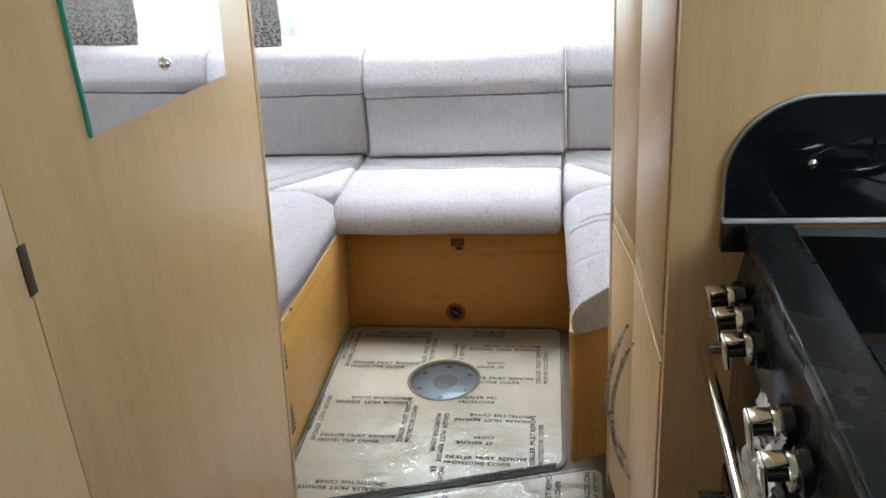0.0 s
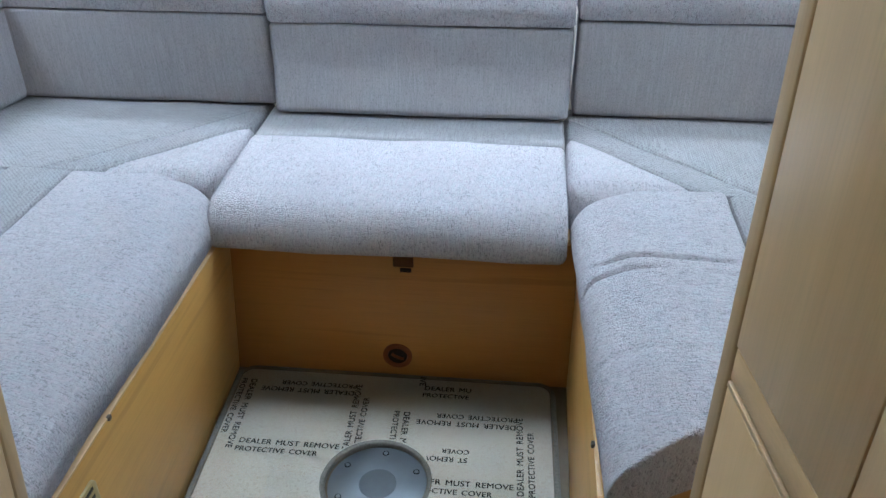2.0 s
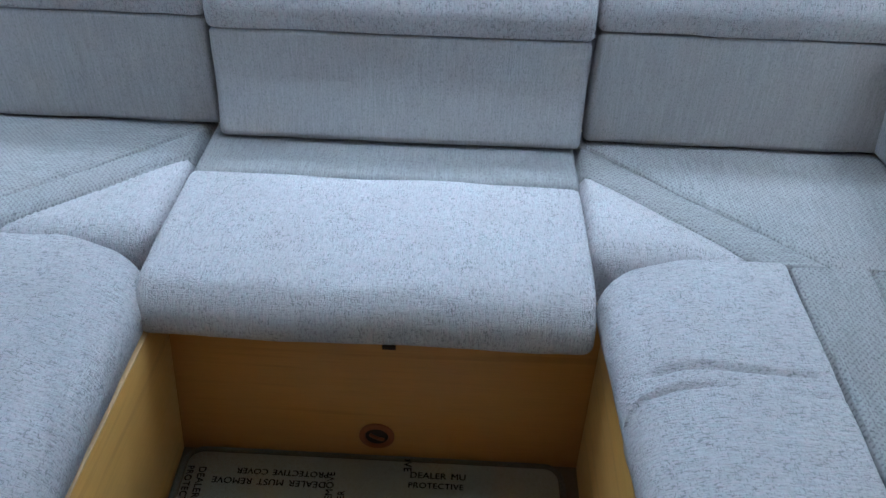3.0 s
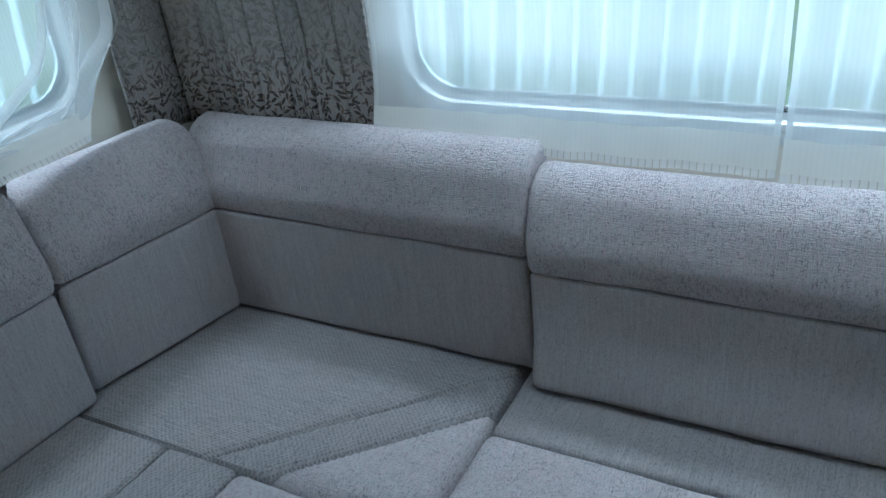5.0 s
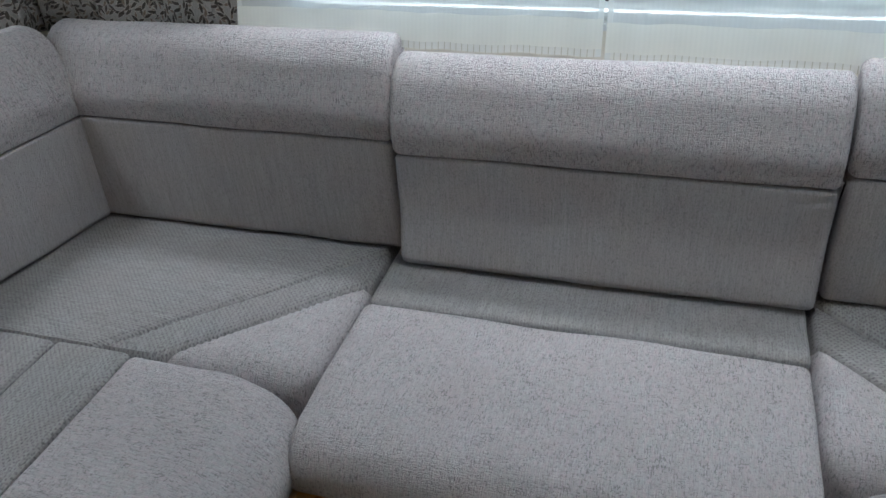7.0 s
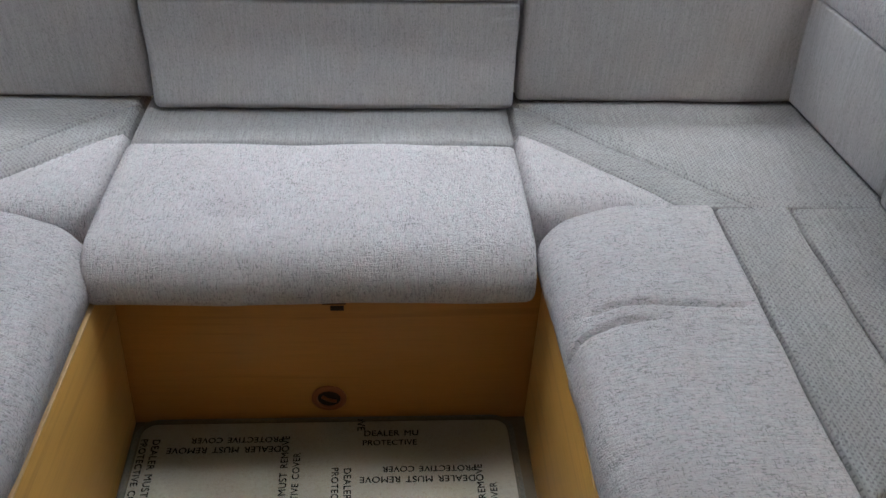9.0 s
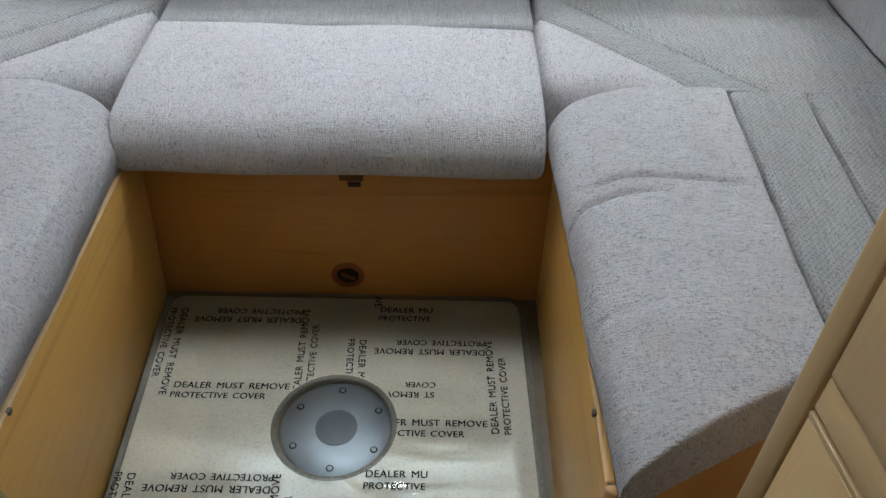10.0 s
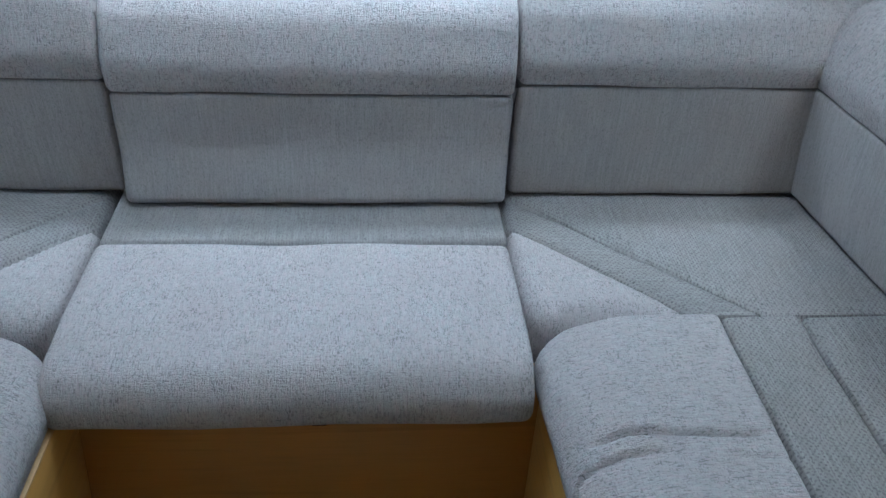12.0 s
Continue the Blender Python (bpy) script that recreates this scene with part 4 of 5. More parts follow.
for k in range(0, 4):
    s = -PY * k
    for dx in (-0.24, 0.10, 0.44):
        print_block(aisle_mat, dx, -0.86 + s, 0, keep=on_aisle)
        print_block(aisle_mat, dx + 0.195, -0.69 + s, 180, keep=on_aisle)
        print_block(aisle_mat, dx - 0.03, -0.68 + s, -90, keep=on_aisle)
        print_block(aisle_mat, dx + 0.215, -0.87 + s, 90, keep=on_aisle)

# ---- table socket in the floor ----
DISC_AT = PLATE_AT + Vector((0.0035, -0.001))
socket = thing("table_socket", (DISC_AT.x, DISC_AT.y, -0.012), "round satin metal table-leg socket set in the floor", "floor socket")
M = Matrix.Translation((DISC_AT.x, DISC_AT.y, 0))
part("disc", turned([(0.0925, -0.0118), (0.0925, -0.0085), (0.0905, -0.0070), (0.040, -0.0062), (0.036, -0.0062)], 64, m=M), PLATE, socket)
part("cap", turned([(0.0345, -0.0070), (0.0345, -0.0050), (0.032, -0.0044), (0.001, -0.0042)], 40, m=M), PLATE_CAP, socket, "dark grey centre cap")
for k in range(6):
    a = radians(28 + 60 * k)
    S = Matrix.Translation((DISC_AT.x + 0.076 * math.cos(a), DISC_AT.y + 0.076 * math.sin(a), 0))
    screw = part("screw", turned([(0.0042, -0.0075), (0.0042, -0.0055), (0.0034, -0.0048), (0.0020, -0.0048), (0.0016, -0.0056)], 16, m=S), PLATE, socket)
    part("screw_recess", turned([(0.0046, -0.0068), (0.0062, -0.0064), (0.0060, -0.0060)], 16, m=S), DARKTRIM, screw)

# ---- curtains and nets ----


def curtain(name, label, run, u0, u1, z0, z1, pleats, seed):
    """A lined curtain. run(u, d): the place in plan u metres along the wall, d metres off it."""
    width = u1 - u0

    def f(u, v):
        s = u0 + u * width
        fold = 0.010 * math.cos(2 * math.pi * pleats * u + seed) + 0.004 * noise.noise(Vector((s * 14, v * 2, seed)))
        groove = 0.0
        for k in range(1, 7):
            groove += 0.006 * math.exp(-((u - k / 7.0 - 0.008 * math.sin(3 * v * k)) / 0.008) ** 2)
        p = run(s, 0.030 + fold * (0.6 + 0.4 * v) - groove)
        return Vector((p[0], p[1], z0 + v * (z1 - z0) + 0.003 * math.sin(u * 9 + seed)))

    bm = sheet(220, 24, f, uv=lambda u, v: (u * width * 1.08 + seed, v * (z1 - z0)))
    ob = solid(name, bm, CURTAIN, label, "curtain", group="lounge curtains", angle=180)
    thick = ob.modifiers.new("thickness", "SOLIDIFY")
    thick.thickness = 0.004
    return ob


curtain("curtain", "taupe quilted curtain with bronze leaf band in the corner", lambda u, d: (u, YB - d - 0.028), -1.00, -0.600, 0.775, 1.72, 2.5, 0.4)
curtain("curtain", "taupe quilted curtain with bronze leaf band on the side wall", lambda u, d: (XL + d + 0.020, u), 0.335, 0.485, 0.775, 1.72, 1.5, 2.2)
curtain("curtain", "taupe quilted curtain with bronze leaf band in the corner", lambda u, d: (u, YB - d - 0.028), 0.590, 0.95, 0.765, 1.72, 2.5, 1.3)
curtain("curtain", "taupe quilted curtain with bronze leaf band on the side wall", lambda u, d: (XR - d - 0.020, u), 0.29, 0.485, 0.765, 1.72, 1.5, 3.0)


def net(label, place, u0, u1, z0, z1, cloth, hem, cut=None, seed=0.0, waves=9, folds=(), rise=0.0, drift=0.0, push=0.030):
    """A voile net with a stitched hem; cut(z) moves its far edge where it is pulled aside."""
    ob = thing("net_curtain", place(u0, 0, z0), label, "net curtain", "window nets")

    def f(u, v, lift=0.0):
        z = z0 + v * (z1 - z0)
        far = cut(z) if cut else u1
        s = u0 + u * (far - u0)
        pull = 0.0 if not cut else max(0.0, (u1 - far) / (u1 - u0))
        d = 0.012 * noise.noise(Vector((s * waves, v * 1.2, seed))) + 0.005 * noise.noise(Vector((s * waves * 3, v * 2, seed + 4))) + 0.02 * pull * math.sin(u * 17 + v * 9) * u
        low = max(0.0, 1 - v / 0.16)
        s -= drift * low * (1 - u) ** 2
        return place(s, d + push * low ** 1.5 + lift, z + 0.004 * noise.noise(Vector((s * 7, seed, 0))) * low + rise * low * max(0.0, min(1.0, (s - u0) / 0.16)))

    cut_v = 0.011 / (z1 - z0)
    part("voile", sheet(90, 60, lambda u, v: f(u, cut_v + v * (1 - cut_v))), cloth, ob, angle=180)
    part("hem", sheet(90, 3, lambda u, v: f(u, v * cut_v * 0.98, 0.0015)), hem, ob, "stitched white hem", angle=180)
    turn = 0.052 / (z1 - z0)
    part("turned_up_hem", sheet(90, 4, lambda u, v: f(u, cut_v + v * (turn - cut_v), 0.003)), DEEP_HEM, ob, "doubled cream hem", angle=180)
    for line, width, bulge in folds:
        def gather(u, v, line=line, width=width, bulge=bulge):
            k = min(len(line) - 2, int(v * (len(line) - 1)))
            f = v * (len(line) - 1) - k
            p0, p1 = Vector(line[max(0, k - 1)]), Vector(line[k])
            p2, p3 = Vector(line[k + 1]), Vector(line[min(len(line) - 1, k + 2)])
            p = 0.5 * (2 * p1 + (p2 - p0) * f + (2 * p0 - 5 * p1 + 4 * p2 - p3) * f * f + (3 * p1 - p0 - 3 * p2 + p3) * f ** 3)
            t = (p2 - p0) * (1 - f) + (p3 - p1) * f
            across = Vector((-t.y, t.x)).normalized() * width * (u - 0.5) * (0.15 + 0.85 * math.sin(math.pi * min(1.0, 0.06 + v)))
            return place(p.x + across.x, 0.012 + bulge * math.sin(math.pi * u), p.y + across.y)
        part("fold", sheet(10, 60, gather), NET_FOLD, ob, "gathered fold of the net", angle=180)
    for start in (0.0, 1 - 0.008 / (u1 - u0)):
        part("side_hem", sheet(2, 60, lambda u, v: f(start + u * 0.008 / (u1 - u0), v, 0.002)), PLAIN_HEM, ob, angle=180)
    return ob


RN = lambda u, d, z: Vector((u, YB - 0.055 - d, z))
LN = lambda u, d, z: Vector((XL + 0.052 + d, u, z))
SN = lambda u, d, z: Vector((XR - 0.052 - d, u, z))
net("white voile net with stitched hem over the rear window", RN, -0.596, -0.004, 0.785, 1.66, NET_X, HEM_X, seed=1.0)
net("white voile net with stitched hem over the rear window", RN, 0.001, 0.592, 0.779, 1.66, NET_X, HEM_X, seed=5.0)


def pulled(z):
    t = max(0.0, min(1.2, (0.974 - z) / 0.131))
    return 0.362 - 0.130 * t ** 0.75


FOLDS = ((((0.030, 0.862), (0.050, 0.878), (0.072, 0.896), (0.100, 0.913), (0.136, 0.932), (0.171, 0.952), (0.197, 0.981), (0.218, 1.028), (0.235, 1.12), (0.25, 1.30)), 0.017, 0.014),
         (((0.040, 0.864), (0.072, 0.869), (0.146, 0.863), (0.205, 0.868), (0.240, 0.890), (0.262, 0.922), (0.292, 0.950), (0.318, 0.975), (0.330, 1.02), (0.338, 1.15)), 0.036, 0.018),
         (((0.037, 0.869), (0.099, 0.886), (0.156, 0.893), (0.211, 0.902), (0.241, 0.939), (0.255, 1.00), (0.262, 1.10)), 0.010, 0.010),
         (((0.050, 0.862), (0.110, 0.872), (0.180, 0.880), (0.225, 0.910), (0.250, 0.955), (0.275, 1.02), (0.290, 1.15)), 0.013, 0.012))
net("white voile net pulled aside with slanting folds", LN, -0.110, 0.362, 0.814, 1.66, NET_Y, HEM_Y, pulled, 2.0, 7, FOLDS, 0.024, 0.028, 0.044)
net("white voile net with stitched hem beside the side window", lambda u, d, z: LN(u, d - 0.018, z), -0.86, -0.111, 0.765, 1.66, NET_DENSE, HEM_Y, lambda z: -0.111 - 0.195 * max(0.0, 0.96 - z), 3.0, push=0.0)
net("white voile net with stitched hem over the side window", SN, -0.60, 0.31, 0.785, 1.66, NET_Y, HEM_Y, seed=7.0)

# dark bars and pale bands added for the side window frame's edge between the nets
catch = thing("frame_edge_bars", (XL + 0.022, -0.105, 0.853), "black seal bars with pale frame bands in the gap between the nets", "window catch")
part("body", boxed(XL + 0.0205, XL + 0.030, -0.113, -0.099, 0.853, 0.874, 0.002), HOLE, catch)
part("seal_bar", boxed(XL + 0.0205, XL + 0.036, -0.105, -0.092, 0.893, 0.918, 0.003), HOLE, catch)
part("rib", boxed(XL + 0.0205, XL + 0.029, -0.110, -0.096, 0.8805, 0.8865, 0.001), HOLE, catch)
for low in (0.8745, 0.887):
    part("band", boxed(XL + 0.0205, XL + 0.028, -0.1105, -0.0955, low, low + 0.0055, 0.001), WHITE_EDGE, catch, "pale band")

# ---- wardrobe with mirror ----
FX = lambda y, z: -0.1957 - 0.0306 * (y + 1.1) + 0.0241 * (z - 1.2)
EDGE = lambda z: -0.750 - (1.11 - z) * 0.129


def slant_board(y0, y1, z0, z1, d0, d1, r=0.0015):
    """A board lying along the wardrobe front, from d0 to d1 metres proud of it; y None follows the slanting edge."""
    bm = bmesh.new()
    made = bmesh.ops.create_cube(bm, size=1)["verts"]
    for v in made:
        z = z0 if v.co.z < 0 else z1
        near, far = (y0(z) if callable(y0) else y0), (y1(z) if callable(y1) else y1)
        y = near if v.co.y < 0 else far
        v.co = Vector((FX(y, z) + (d0 if v.co.x < 0 else d1), y, z))
    if r:
        bmesh.ops.bevel(bm, geom=bm.edges[:], offset=r, segments=2, profile=0.5, affect="EDGES")
    return bm


ward = thing("wardrobe", (-0.6, -1.3, -0.012), "tall pale beech laminate wardrobe with mirrored door", "wardrobe")
part("carcass", slant_board(-2.09, lambda z: EDGE(z) - 0.004, -0.012, ZC, -0.80, -0.020, 0), WOOD_Z, ward)
door = part("door", slant_board(-1.5255, lambda z: EDGE(z) - 0.016, 0.03, 1.90, -0.018, 0.0), WOOD_Z, ward)
part("door", slant_board(-2.085, -1.5270, 0.03, 1.90, -0.018, 0.0), WOOD_Z, ward)
part("edge_lipping", slant_board(lambda z: EDGE(z) - 0.014, lambda z: EDGE(z) + 0.002, -0.012, ZC, -0.022, 0.001, 0.0025), LIP, ward, "darker rounded edge lipping")
part("edge_lipping", slant_board(lambda z: EDGE(z) - 0.004, lambda z: EDGE(z) + 0.001, -0.012, ZC, -0.80, -0.024, 0.001), WOOD_Z, ward)
part("finger_slot", slant_board(-1.532, -1.518, 0.920, 0.977, -0.002, 0.002, 0.001), SLOT, door, "bronze finger slot")
def mirror_foot(bm):
    for v in bm.verts:
        if v.co.z < 1.1:
            v.co.z += 0.019 - 0.056 * (v.co.y + 1.358)
    return bm


glass = part("mirror", mirror_foot(slant_board(-1.354, lambda z: EDGE(z) - 0.166, 1.020, 1.66, 0.001, 0.005, 0)), MIRROR, door, "frameless mirror with green glass edge")
part("glass_edge", mirror_foot(slant_board(-1.3580, -1.354, 1.020, 1.66, 0.001, 0.0052, 0)), MIRROR_EDGE, glass)
R = Matrix.Translation((FX(-1.137, 1.079) + 0.005, -1.137, 1.079)) @ Matrix.Rotation(radians(90), 4, "Y")
part("mirror_stud", turned([(0.009, 0.0), (0.009, 0.003), (0.006, 0.007), (0.003, 0.009), (0.0005, 0.0095)], 12, m=R), CHROME, glass, "faceted chrome stud")

# ---- tall cabinet by the lounge ----
FACE_A = Matrix.Translation((0.452, -0.700, 0)) @ Matrix.Rotation(math.atan2(0.032, 0.225), 4, "Z")
FACE_B = Matrix.Translation((0.484, -0.925, 0)) @ Matrix.Rotation(math.atan2(0.017, 0.291), 4, "Z")


def cab(face, d0, d1, s0, s1, z0, z1, r=0.0015):
    """A board on one of the two fronts of the tall cabinet: d metres behind it, s metres from its lounge end."""
    bm = boxed(d0, d1, -s1, -s0, z0, z1, r)
    bmesh.ops.transform(bm, matrix=face, verts=bm.verts[:])
    return bm


tall = thing("tall_cabinet", (0.72, -0.96, -0.012), "tall pale beech laminate cabinet with angled front beside the cooker", "cabinet")
part("carcass", slab([Vector(p) for p in ((0.462, -0.705), (0.493, -0.927), (0.510, -1.212), (0.980, -1.212), (0.980, -0.665))], -0.012, ZC - 0.004, 0.001), WOOD_Z, tall)
part("edge_lipping", cab(FACE_A, -0.014, 0.012, -0.002, 0.022, -0.012, ZC - 0.006, 0.003), LIP, tall, "rounded edge lipping")
part("side_panel", boxed(0.490, 0.985, -1.2400, -1.2165, -0.012, ZC - 0.006, 0.001), WOOD_Z, tall)
for face, s0, s1, grip in ((FACE_A, 0.0245, 0.2255, 0.195), (FACE_B, 0.0012, 0.2905, 0.030)):
    part("upper_door", cab(face, -0.014, 0.004, s0, s1, 0.697, 1.90, 0.002), WOOD_Z, tall)
    part("rail", cab(face, -0.0125, 0.004, s0, s1, 0.6595, 0.6945, 0.001), WOOD_Y, tall)
    low = part("lower_door", cab(face, -0.014, 0.004, s0, s1, 0.05, 0.650, 0.002), WOOD_Z, tall)
    part("door_edging", cab(face, -0.0143, 0.003, s0, s1, 0.6505, 0.6565, 0.001), LIP, low, "darker door edging")
    pts = [face @ Vector((-0.014 - 0.036 * math.sin(math.pi * k / 14) ** 0.8, -grip, 0.53 - 0.30 * k / 14)) for k in range(15)]
    part("bow_handle", tube(pts, 0.0042, 10), STEEL, low, "slim bowed steel handle")

# ---- cooker with splash guard, and the unit behind it ----
CX, CY0, CY1 = 0.574, -1.86, -1.262
cook = thing("cooker", (0.78, -1.56, -0.012), "black and steel gas cooker with glass hob", "cooker")
part("body", boxed(CX + 0.02, 0.985, CY0, CY1, -0.012, 0.862, 0.003), DARKTRIM, cook)
hob = part("hob", boxed(CX + 0.012, 0.985, CY0, CY1, 0.8635, 0.880, 0.004), SMOKE, cook, "black glass hob")
part("hob_trim", boxed(CX - 0.002, CX + 0.056, CY0, CY1, 0.864, 0.8845, 0.004, 3), DARKTRIM, cook, "dark steel front trim")
part("hob_trim", boxed(CX + 0.0565, 0.985, CY0, -1.535, 0.864, 0.8845, 0.004, 3), DARKTRIM, cook, "dark steel hob surround")
for y, x, r in ((-1.470, 0.745, 0.04), (-1.40, 0.89, 0.034)):
    B = Matrix.Translation((x, y, 0))
    burner = part("burner", turned([(r, 0.8803), (r, 0.886), (r * 0.85, 0.892), (r * 0.8, 0.897), (0.002, 0.898)], 32, m=B), BLACK, hob, "black enamel burner cap")
    for k in range(4):
        a = radians(45 + 90 * k)
        part("pan_support", tube([(x + 0.5 * r * math.cos(a), y + 0.5 * r * math.sin(a), 0.907), (x + (r + 0.045) * math.cos(a), y + (r + 0.045) * math.sin(a), 0.907), (x + (r + 0.05) * math.cos(a), y + (r + 0.05) * math.sin(a), 0.884)], 0.003, 8), BLACK, hob)
ring = [(0.745 + 0.056 * math.cos(2 * math.pi * k / 48), -1.470 + 0.056 * math.sin(2 * math.pi * k / 48), 0.8845) for k in range(49)]
part("burner_ring", tube(ring, 0.0045, 10), DARK_CHROME, hob, "dark chrome burner ring")
bm = bmesh.new()
for v in bmesh.ops.create_cube(bm, size=1)["verts"]:
    top = v.co.z > 0
    v.co = Vector((CX + (0.004 if top else -0.010) if v.co.x < 0 else CX + 0.03, CY0 if v.co.y < 0 else CY1, 0.862 if top else 0.775))
bmesh.ops.bevel(bm, geom=bm.edges[:], offset=0.004, segments=2, profile=0.5, affect="EDGES")
fascia = part("fascia", bm, DARKTRIM, cook, "dark control fascia")
for y in (-1.312, -1.366, -1.424, -1.560, -1.622, -1.690):
    K = Matrix.Translation((CX - 0.004, y, 0.808)) @ Matrix.Rotation(radians(-98), 4, "Y")
    knob = part("control_knob", turned([(0.0215, 0.0), (0.0215, 0.010), (0.018, 0.012), (0.0165, 0.012)], 28, m=K), BLACK, fascia, "chromed bridge-shaped control knob on a black collar")
    part("base_ring", turned([(0.0175, 0.012), (0.0180, 0.017), (0.0165, 0.0195), (0.0005, 0.0198)], 24, m=K), PEARL, knob, "worn chrome base ring")
    part("stem", turned([(0.0075, 0.0195), (0.0070, 0.036)], 16, m=K), BLACK, knob)
    bm = bmesh.new()
    box(bm, -0.0175, 0.0175, -0.0115, 0.0115, 0.0365, 0.0420, 0.0024, 3)
    box(bm, 0.0125, 0.0178, -0.0100, 0.0100, 0.0180, 0.0385, 0.0018, 2)
    bmesh.ops.transform(bm, matrix=K, verts=bm.verts[:])
    part("grip", bm, PEARL, knob, "worn chrome bridge grip")


def oven_door(z0, z1, hz, label):
    d = part("oven_door", boxed(CX - 0.004, CX + 0.022, CY0 + 0.012, CY1 - 0.012, z0, z1, 0.004), SMOKE, cook, label)
    bar = part("bar_handle", boxed(CX - 0.052, CX - 0.040, CY0 + 0.03, CY1 - 0.030, hz - 0.010, hz + 0.010, 0.003), CHROME, d, "flat chrome bar handle")
    for y in (CY0 + 0.05, CY1 - 0.046):
        part("stand_off", tube([(CX - 0.044, y, hz), (CX - 0.002, y, hz)], 0.007, 12), CHROME, bar)
    return d


oven_door(0.545, 0.770, 0.735, "black glass grill door")
oven_door(0.06, 0.535, 0.505, "black glass oven door")

def wrap_at(u, v):
    """Loose crinkled wrap left on the fascia, falling over the grill door."""
    y, z = -1.475 - 0.105 * u - 0.012 * v, 0.688 + 0.112 * v + 0.014 * u
    crinkle = abs(noise.noise(Vector((u * 7, v * 6, 0.4)))) * 0.010 + abs(noise.noise(Vector((u * 17, v * 15, 2.0)))) * 0.004
    return Vector((CX - 0.0150 - crinkle - 0.010 * (1 - v), y, z))


wrap = part("protective_wrap", sheet(40, 40, wrap_at), WRAP, fascia, "crinkled pale protective wrap", 60, False)
for row, (u0, u1) in enumerate(((0.25, 0.60), (0.30, 0.75), (0.28, 0.62))):
    line = sheet(14, 1, lambda u, v: wrap_at(u0 + u * (u1 - u0), 0.70 - 0.11 * row + 0.035 * v) + Vector((-0.0012, 0, 0)))
    part("printed_bar", line, INK, wrap, "", 60, False)

guard = thing("splash_guard", (0.78, -1.25, 0.84), "black glass splash guard with rounded corner and pale rim", "splash guard")
GX0, GX1, GZ0, GZ1 = 0.551, 0.985, 0.886, 1.034
shape = fillet([(GX0, GZ0, 0.002), (GX1, GZ0, 0.002), (GX1, GZ1, 0.002), (GX0 - 0.002, GZ1, 0.100)], 12)


def upright(outline, y0, y1, grow=0.0):
    bm = bmesh.new()
    o = inset(outline, -grow) if grow else outline
    a, b = [bm.verts.new((p.x, y0, p.y)) for p in o], [bm.verts.new((p.x, y1, p.y)) for p in o]
    n = len(o)
    for i in range(n):
        bm.faces.new((a[i], a[(i + 1) % n], b[(i + 1) % n], b[i]))
    bm.faces.new(a[::-1])
    bm.faces.new(b)
    return bm


part("glass", upright(shape, -1.252, -1.246), GUARD, guard)
part("rim", upright(shape, -1.2455, -1.242, 0.0025), WHITE_EDGE, guard, "pale rim")
part("lower_rail", boxed(GX0 - 0.002, GX1, -1.256, -1.242, 0.8805, 0.8855, 0.001), WHITE_EDGE, guard, "pale lower rail")
part("hinge_block", boxed(GX0 - 0.002, GX0 + 0.03, -1.258, -1.2405, 0.842, 0.8800, 0.003), BLACK, guard, "black hinge block")
part("fixing", turned([(0.0055, 0.0), (0.0055, 0.003), (0.003, 0.005), (0.0004, 0.0055)], 16, m=Matrix.Translation((0.645, -1.252, 0.955)) @ Matrix.Rotation(radians(90), 4, "X")), CHROME, guard, "small round chrome fixing")

unit = thing("kitchen_unit", (0.78, -2.5, -0.012), "pale beech laminate kitchen base unit with dark worktop", "cabinet")
part("body", boxed(0.57, 0.985, -3.25, CY0 - 0.004, -0.012, 0.845, 0.002), WOOD_Z, unit)
part("worktop", boxed(0.55, 0.985, -3.25, CY0 - 0.004, 0.8455, 0.880, 0.006), DARKTRIM, unit)

# ---- yard outside ----


def fence(axis, at, u0, u1, label):
    mid = ((u0 + u1) / 2, at) if axis == "x" else (at, (u0 + u1) / 2)
    ob = thing("palisade_fence", (*mid, -0.65), label, "fence", "yard fences")

    def bar(a0, a1, b0, b1, z0, z1, r):
        if axis == "x":
            return boxed(a0, a1, at + b0, at + b1, z0, z1, r)
        return boxed(at + b0, at + b1, a0, a1, z0, z1, r)

    first = None
    n = int((u1 - u0) / 0.142)
    for k in range(n):
        if first is None:
            c = 0.0
            bm = bmesh.new()
            prof = [(-0.0155, 0.010), (-0.011, 0.0), (-0.005, -0.010), (0.005, -0.010), (0.011, 0.0), (0.0155, 0.010)]
            rows = []
            for z in (-0.65, 1.55, 1.68):
                w = 1.0 if z < 1.6 else 0.15
                rows.append([bm.verts.new((p * w, q, z)) for p, q in prof])
            for a, b in zip(rows, rows[1:]):
                for i in range(len(prof) - 1):
                    bm.faces.new((a[i], a[i + 1], b[i + 1], b[i]))
            first = finish(bm, "pale", PALE)
        pale = new("pale", first)
        u = u0 + 0.142 * k + 0.004 * math.sin(k * 5.1)
        here = Matrix.Translation((u, at - 0.03, 0)) if axis == "x" else Matrix.Translation((at + 0.03, u, 0)) @ Matrix.Rotation(radians(90), 4, "Z")
        pale.parent = ob
        pale.matrix_parent_inverse = WORLD_OF[ob.name].inverted()
        pale.matrix_basis = here
    for z in (-0.35, 1.25):
        part("rail", bar(u0 - 0.1, u1 + 0.1, -0.015, 0.015, z, z + 0.05, 0.004), PALE, ob)
    return ob


# the vehicle stands on a slope: the yard's upright leans in the cabin's axes
YARD_UP = Vector((0.048, 0.098, 0.994)).normalized()
LEAN = Vector((0, 0, 1)).rotation_difference(YARD_UP).to_matrix().to_4x4()


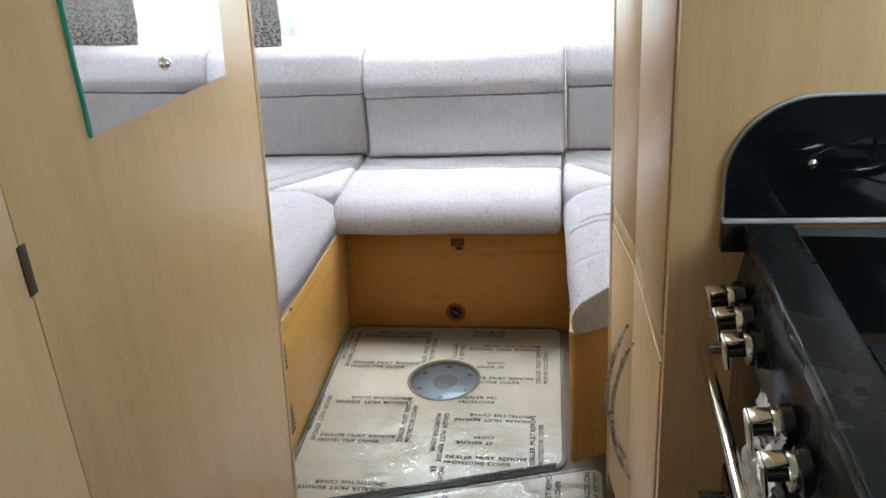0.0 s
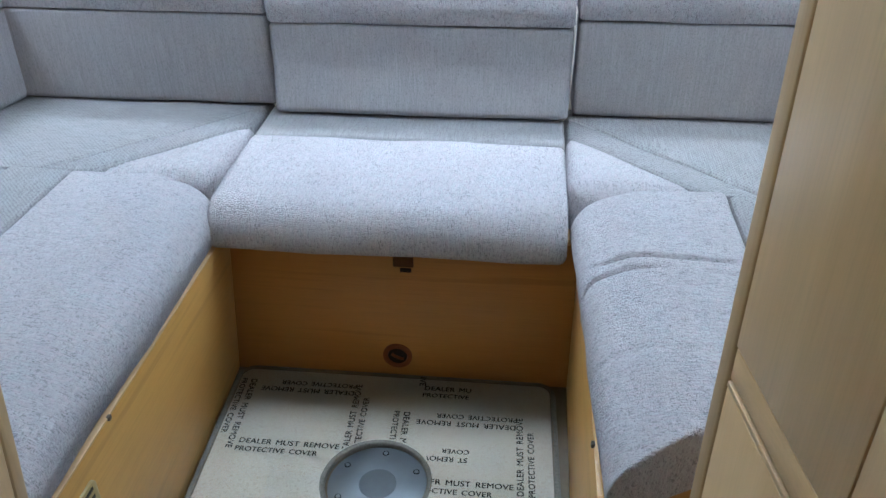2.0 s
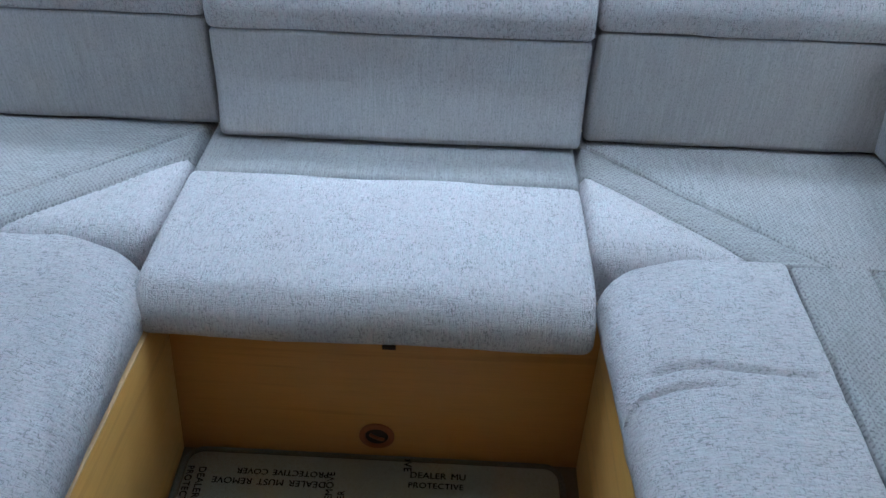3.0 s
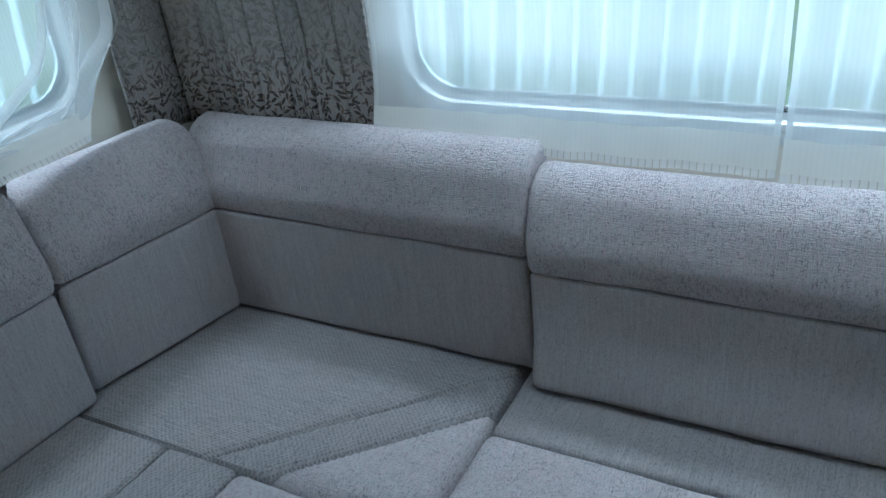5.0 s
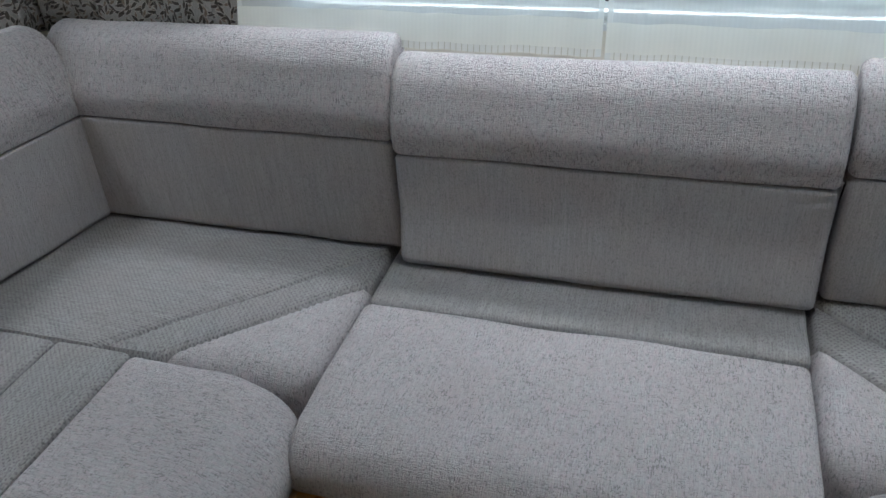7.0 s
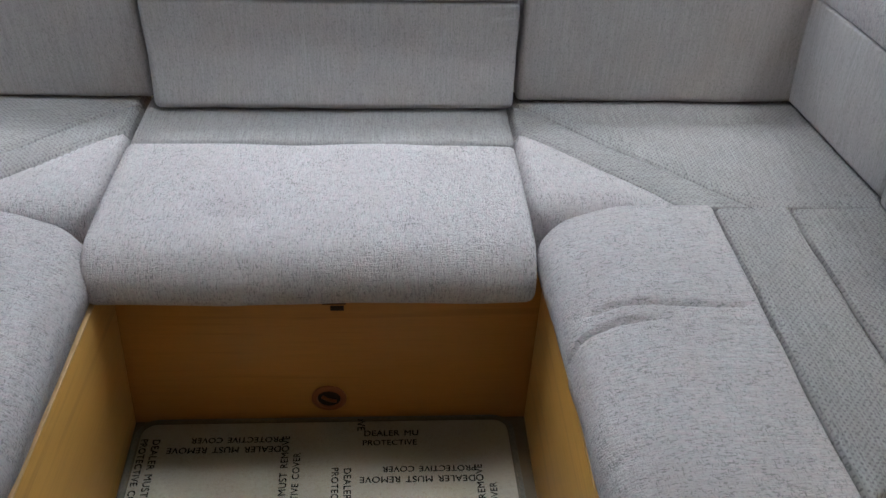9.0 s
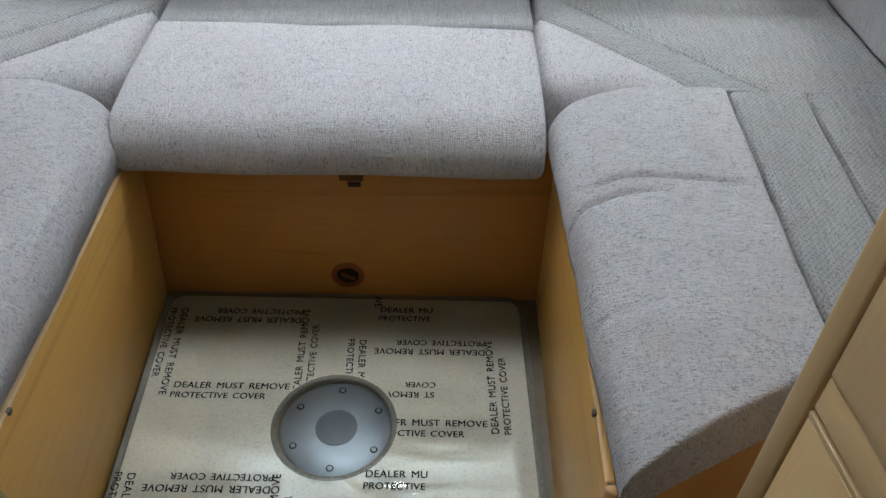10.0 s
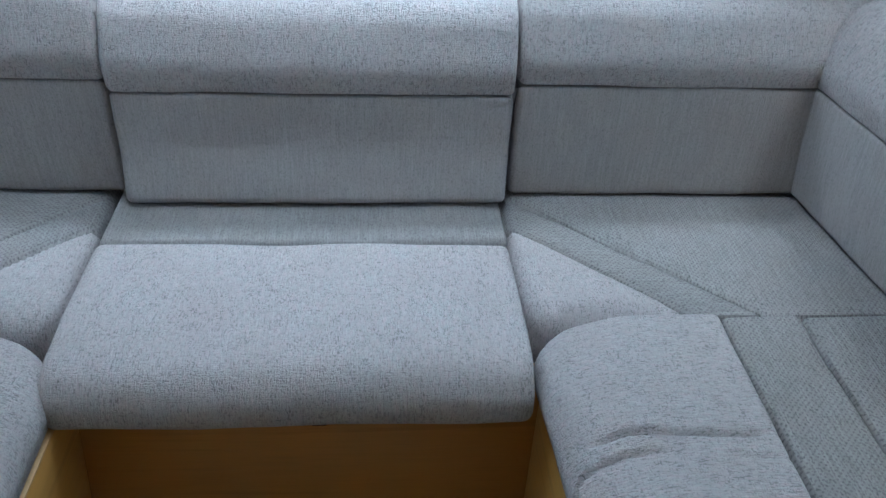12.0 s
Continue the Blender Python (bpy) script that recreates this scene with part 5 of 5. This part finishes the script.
def lean(ob, pivot):
    p = Vector(pivot)
    ob.matrix_basis = Matrix.Translation(p) @ LEAN @ Matrix.Translation(-p) @ Matrix.Translation(ob.location)


lean(ground, (0, 0, -0.65))
lean(fence("x", 3.15, -4.2, 4.2, "galvanised palisade fence behind the vehicle"), (0, 3.15, 0.45))
lean(fence("y", -2.85, -4.0, 3.0, "galvanised palisade fence beside the vehicle carrying a green sign"), (-2.85, 0.7, 0.5))

sign = thing("assembly_sign", (-2.79, 0.87, 0.42), "green emergency assembly point sign with white border", "sign")
SX, SY0, SY1, SZ0, SZ1 = -2.795, 0.705, 1.035, 0.520, 0.980
part("board", boxed(SX - 0.004, SX, SY0, SY1, SZ0, SZ1, 0.001), SIGN_WHITE, sign, "white sign board")
part("face", boxed(SX + 0.0005, SX + 0.002, SY0 + 0.012, SY1 - 0.012, SZ0 + 0.012, SZ1 - 0.012, 0.0004), SIGN_GREEN, sign, "green printed face")


def sign_print(name, bm):
    return part(name, bm, SIGN_WHITE, sign)


for word, size, z in (("Emergency", 0.235, 0.640), ("assembly", 0.205, 0.595), ("point", 0.110, 0.550)):
    mesh = lettering(word, size).copy()
    mesh.transform(Matrix(((0, 0, 1, SX + 0.003), (1, 0, 0, (SY0 + SY1) / 2 - size / 2), (0, 1, 0, z), (0, 0, 0, 1))))
    bm = bmesh.new()
    bm.from_mesh(mesh)
    sign_print("printed_words", bm)


def arrow(cy, cz, turn):
    """A block arrow on the sign."""
    pts = [(-0.008, -0.030), (0.008, -0.030), (0.008, 0.006), (0.026, 0.006), (0.0, 0.034), (-0.026, 0.006), (-0.008, 0.006)]
    bm = bmesh.new()
    c, s = math.cos(radians(turn)), math.sin(radians(turn))
    bm.faces.new([bm.verts.new((SX + 0.003, cy + p * c - q * s, cz + p * s + q * c)) for p, q in pts])
    return bm


for cy, cz, turn in ((SY0 + 0.06, 0.715, -45), (SY1 - 0.06, 0.715, 45), (SY0 + 0.06, 0.915, -135), (SY1 - 0.06, 0.915, 135)):
    sign_print("arrow", arrow(cy, cz, turn))
for dy in (-0.030, 0.0, 0.030):
    sign_print("bar", boxed(SX + 0.0025, SX + 0.0035, 0.87 + dy - 0.010, 0.87 + dy + 0.010, 0.755, 0.865, 0.0004, 1))

lean(sign, (-2.85, 0.7, 0.5))
sign.location.z += 0.075
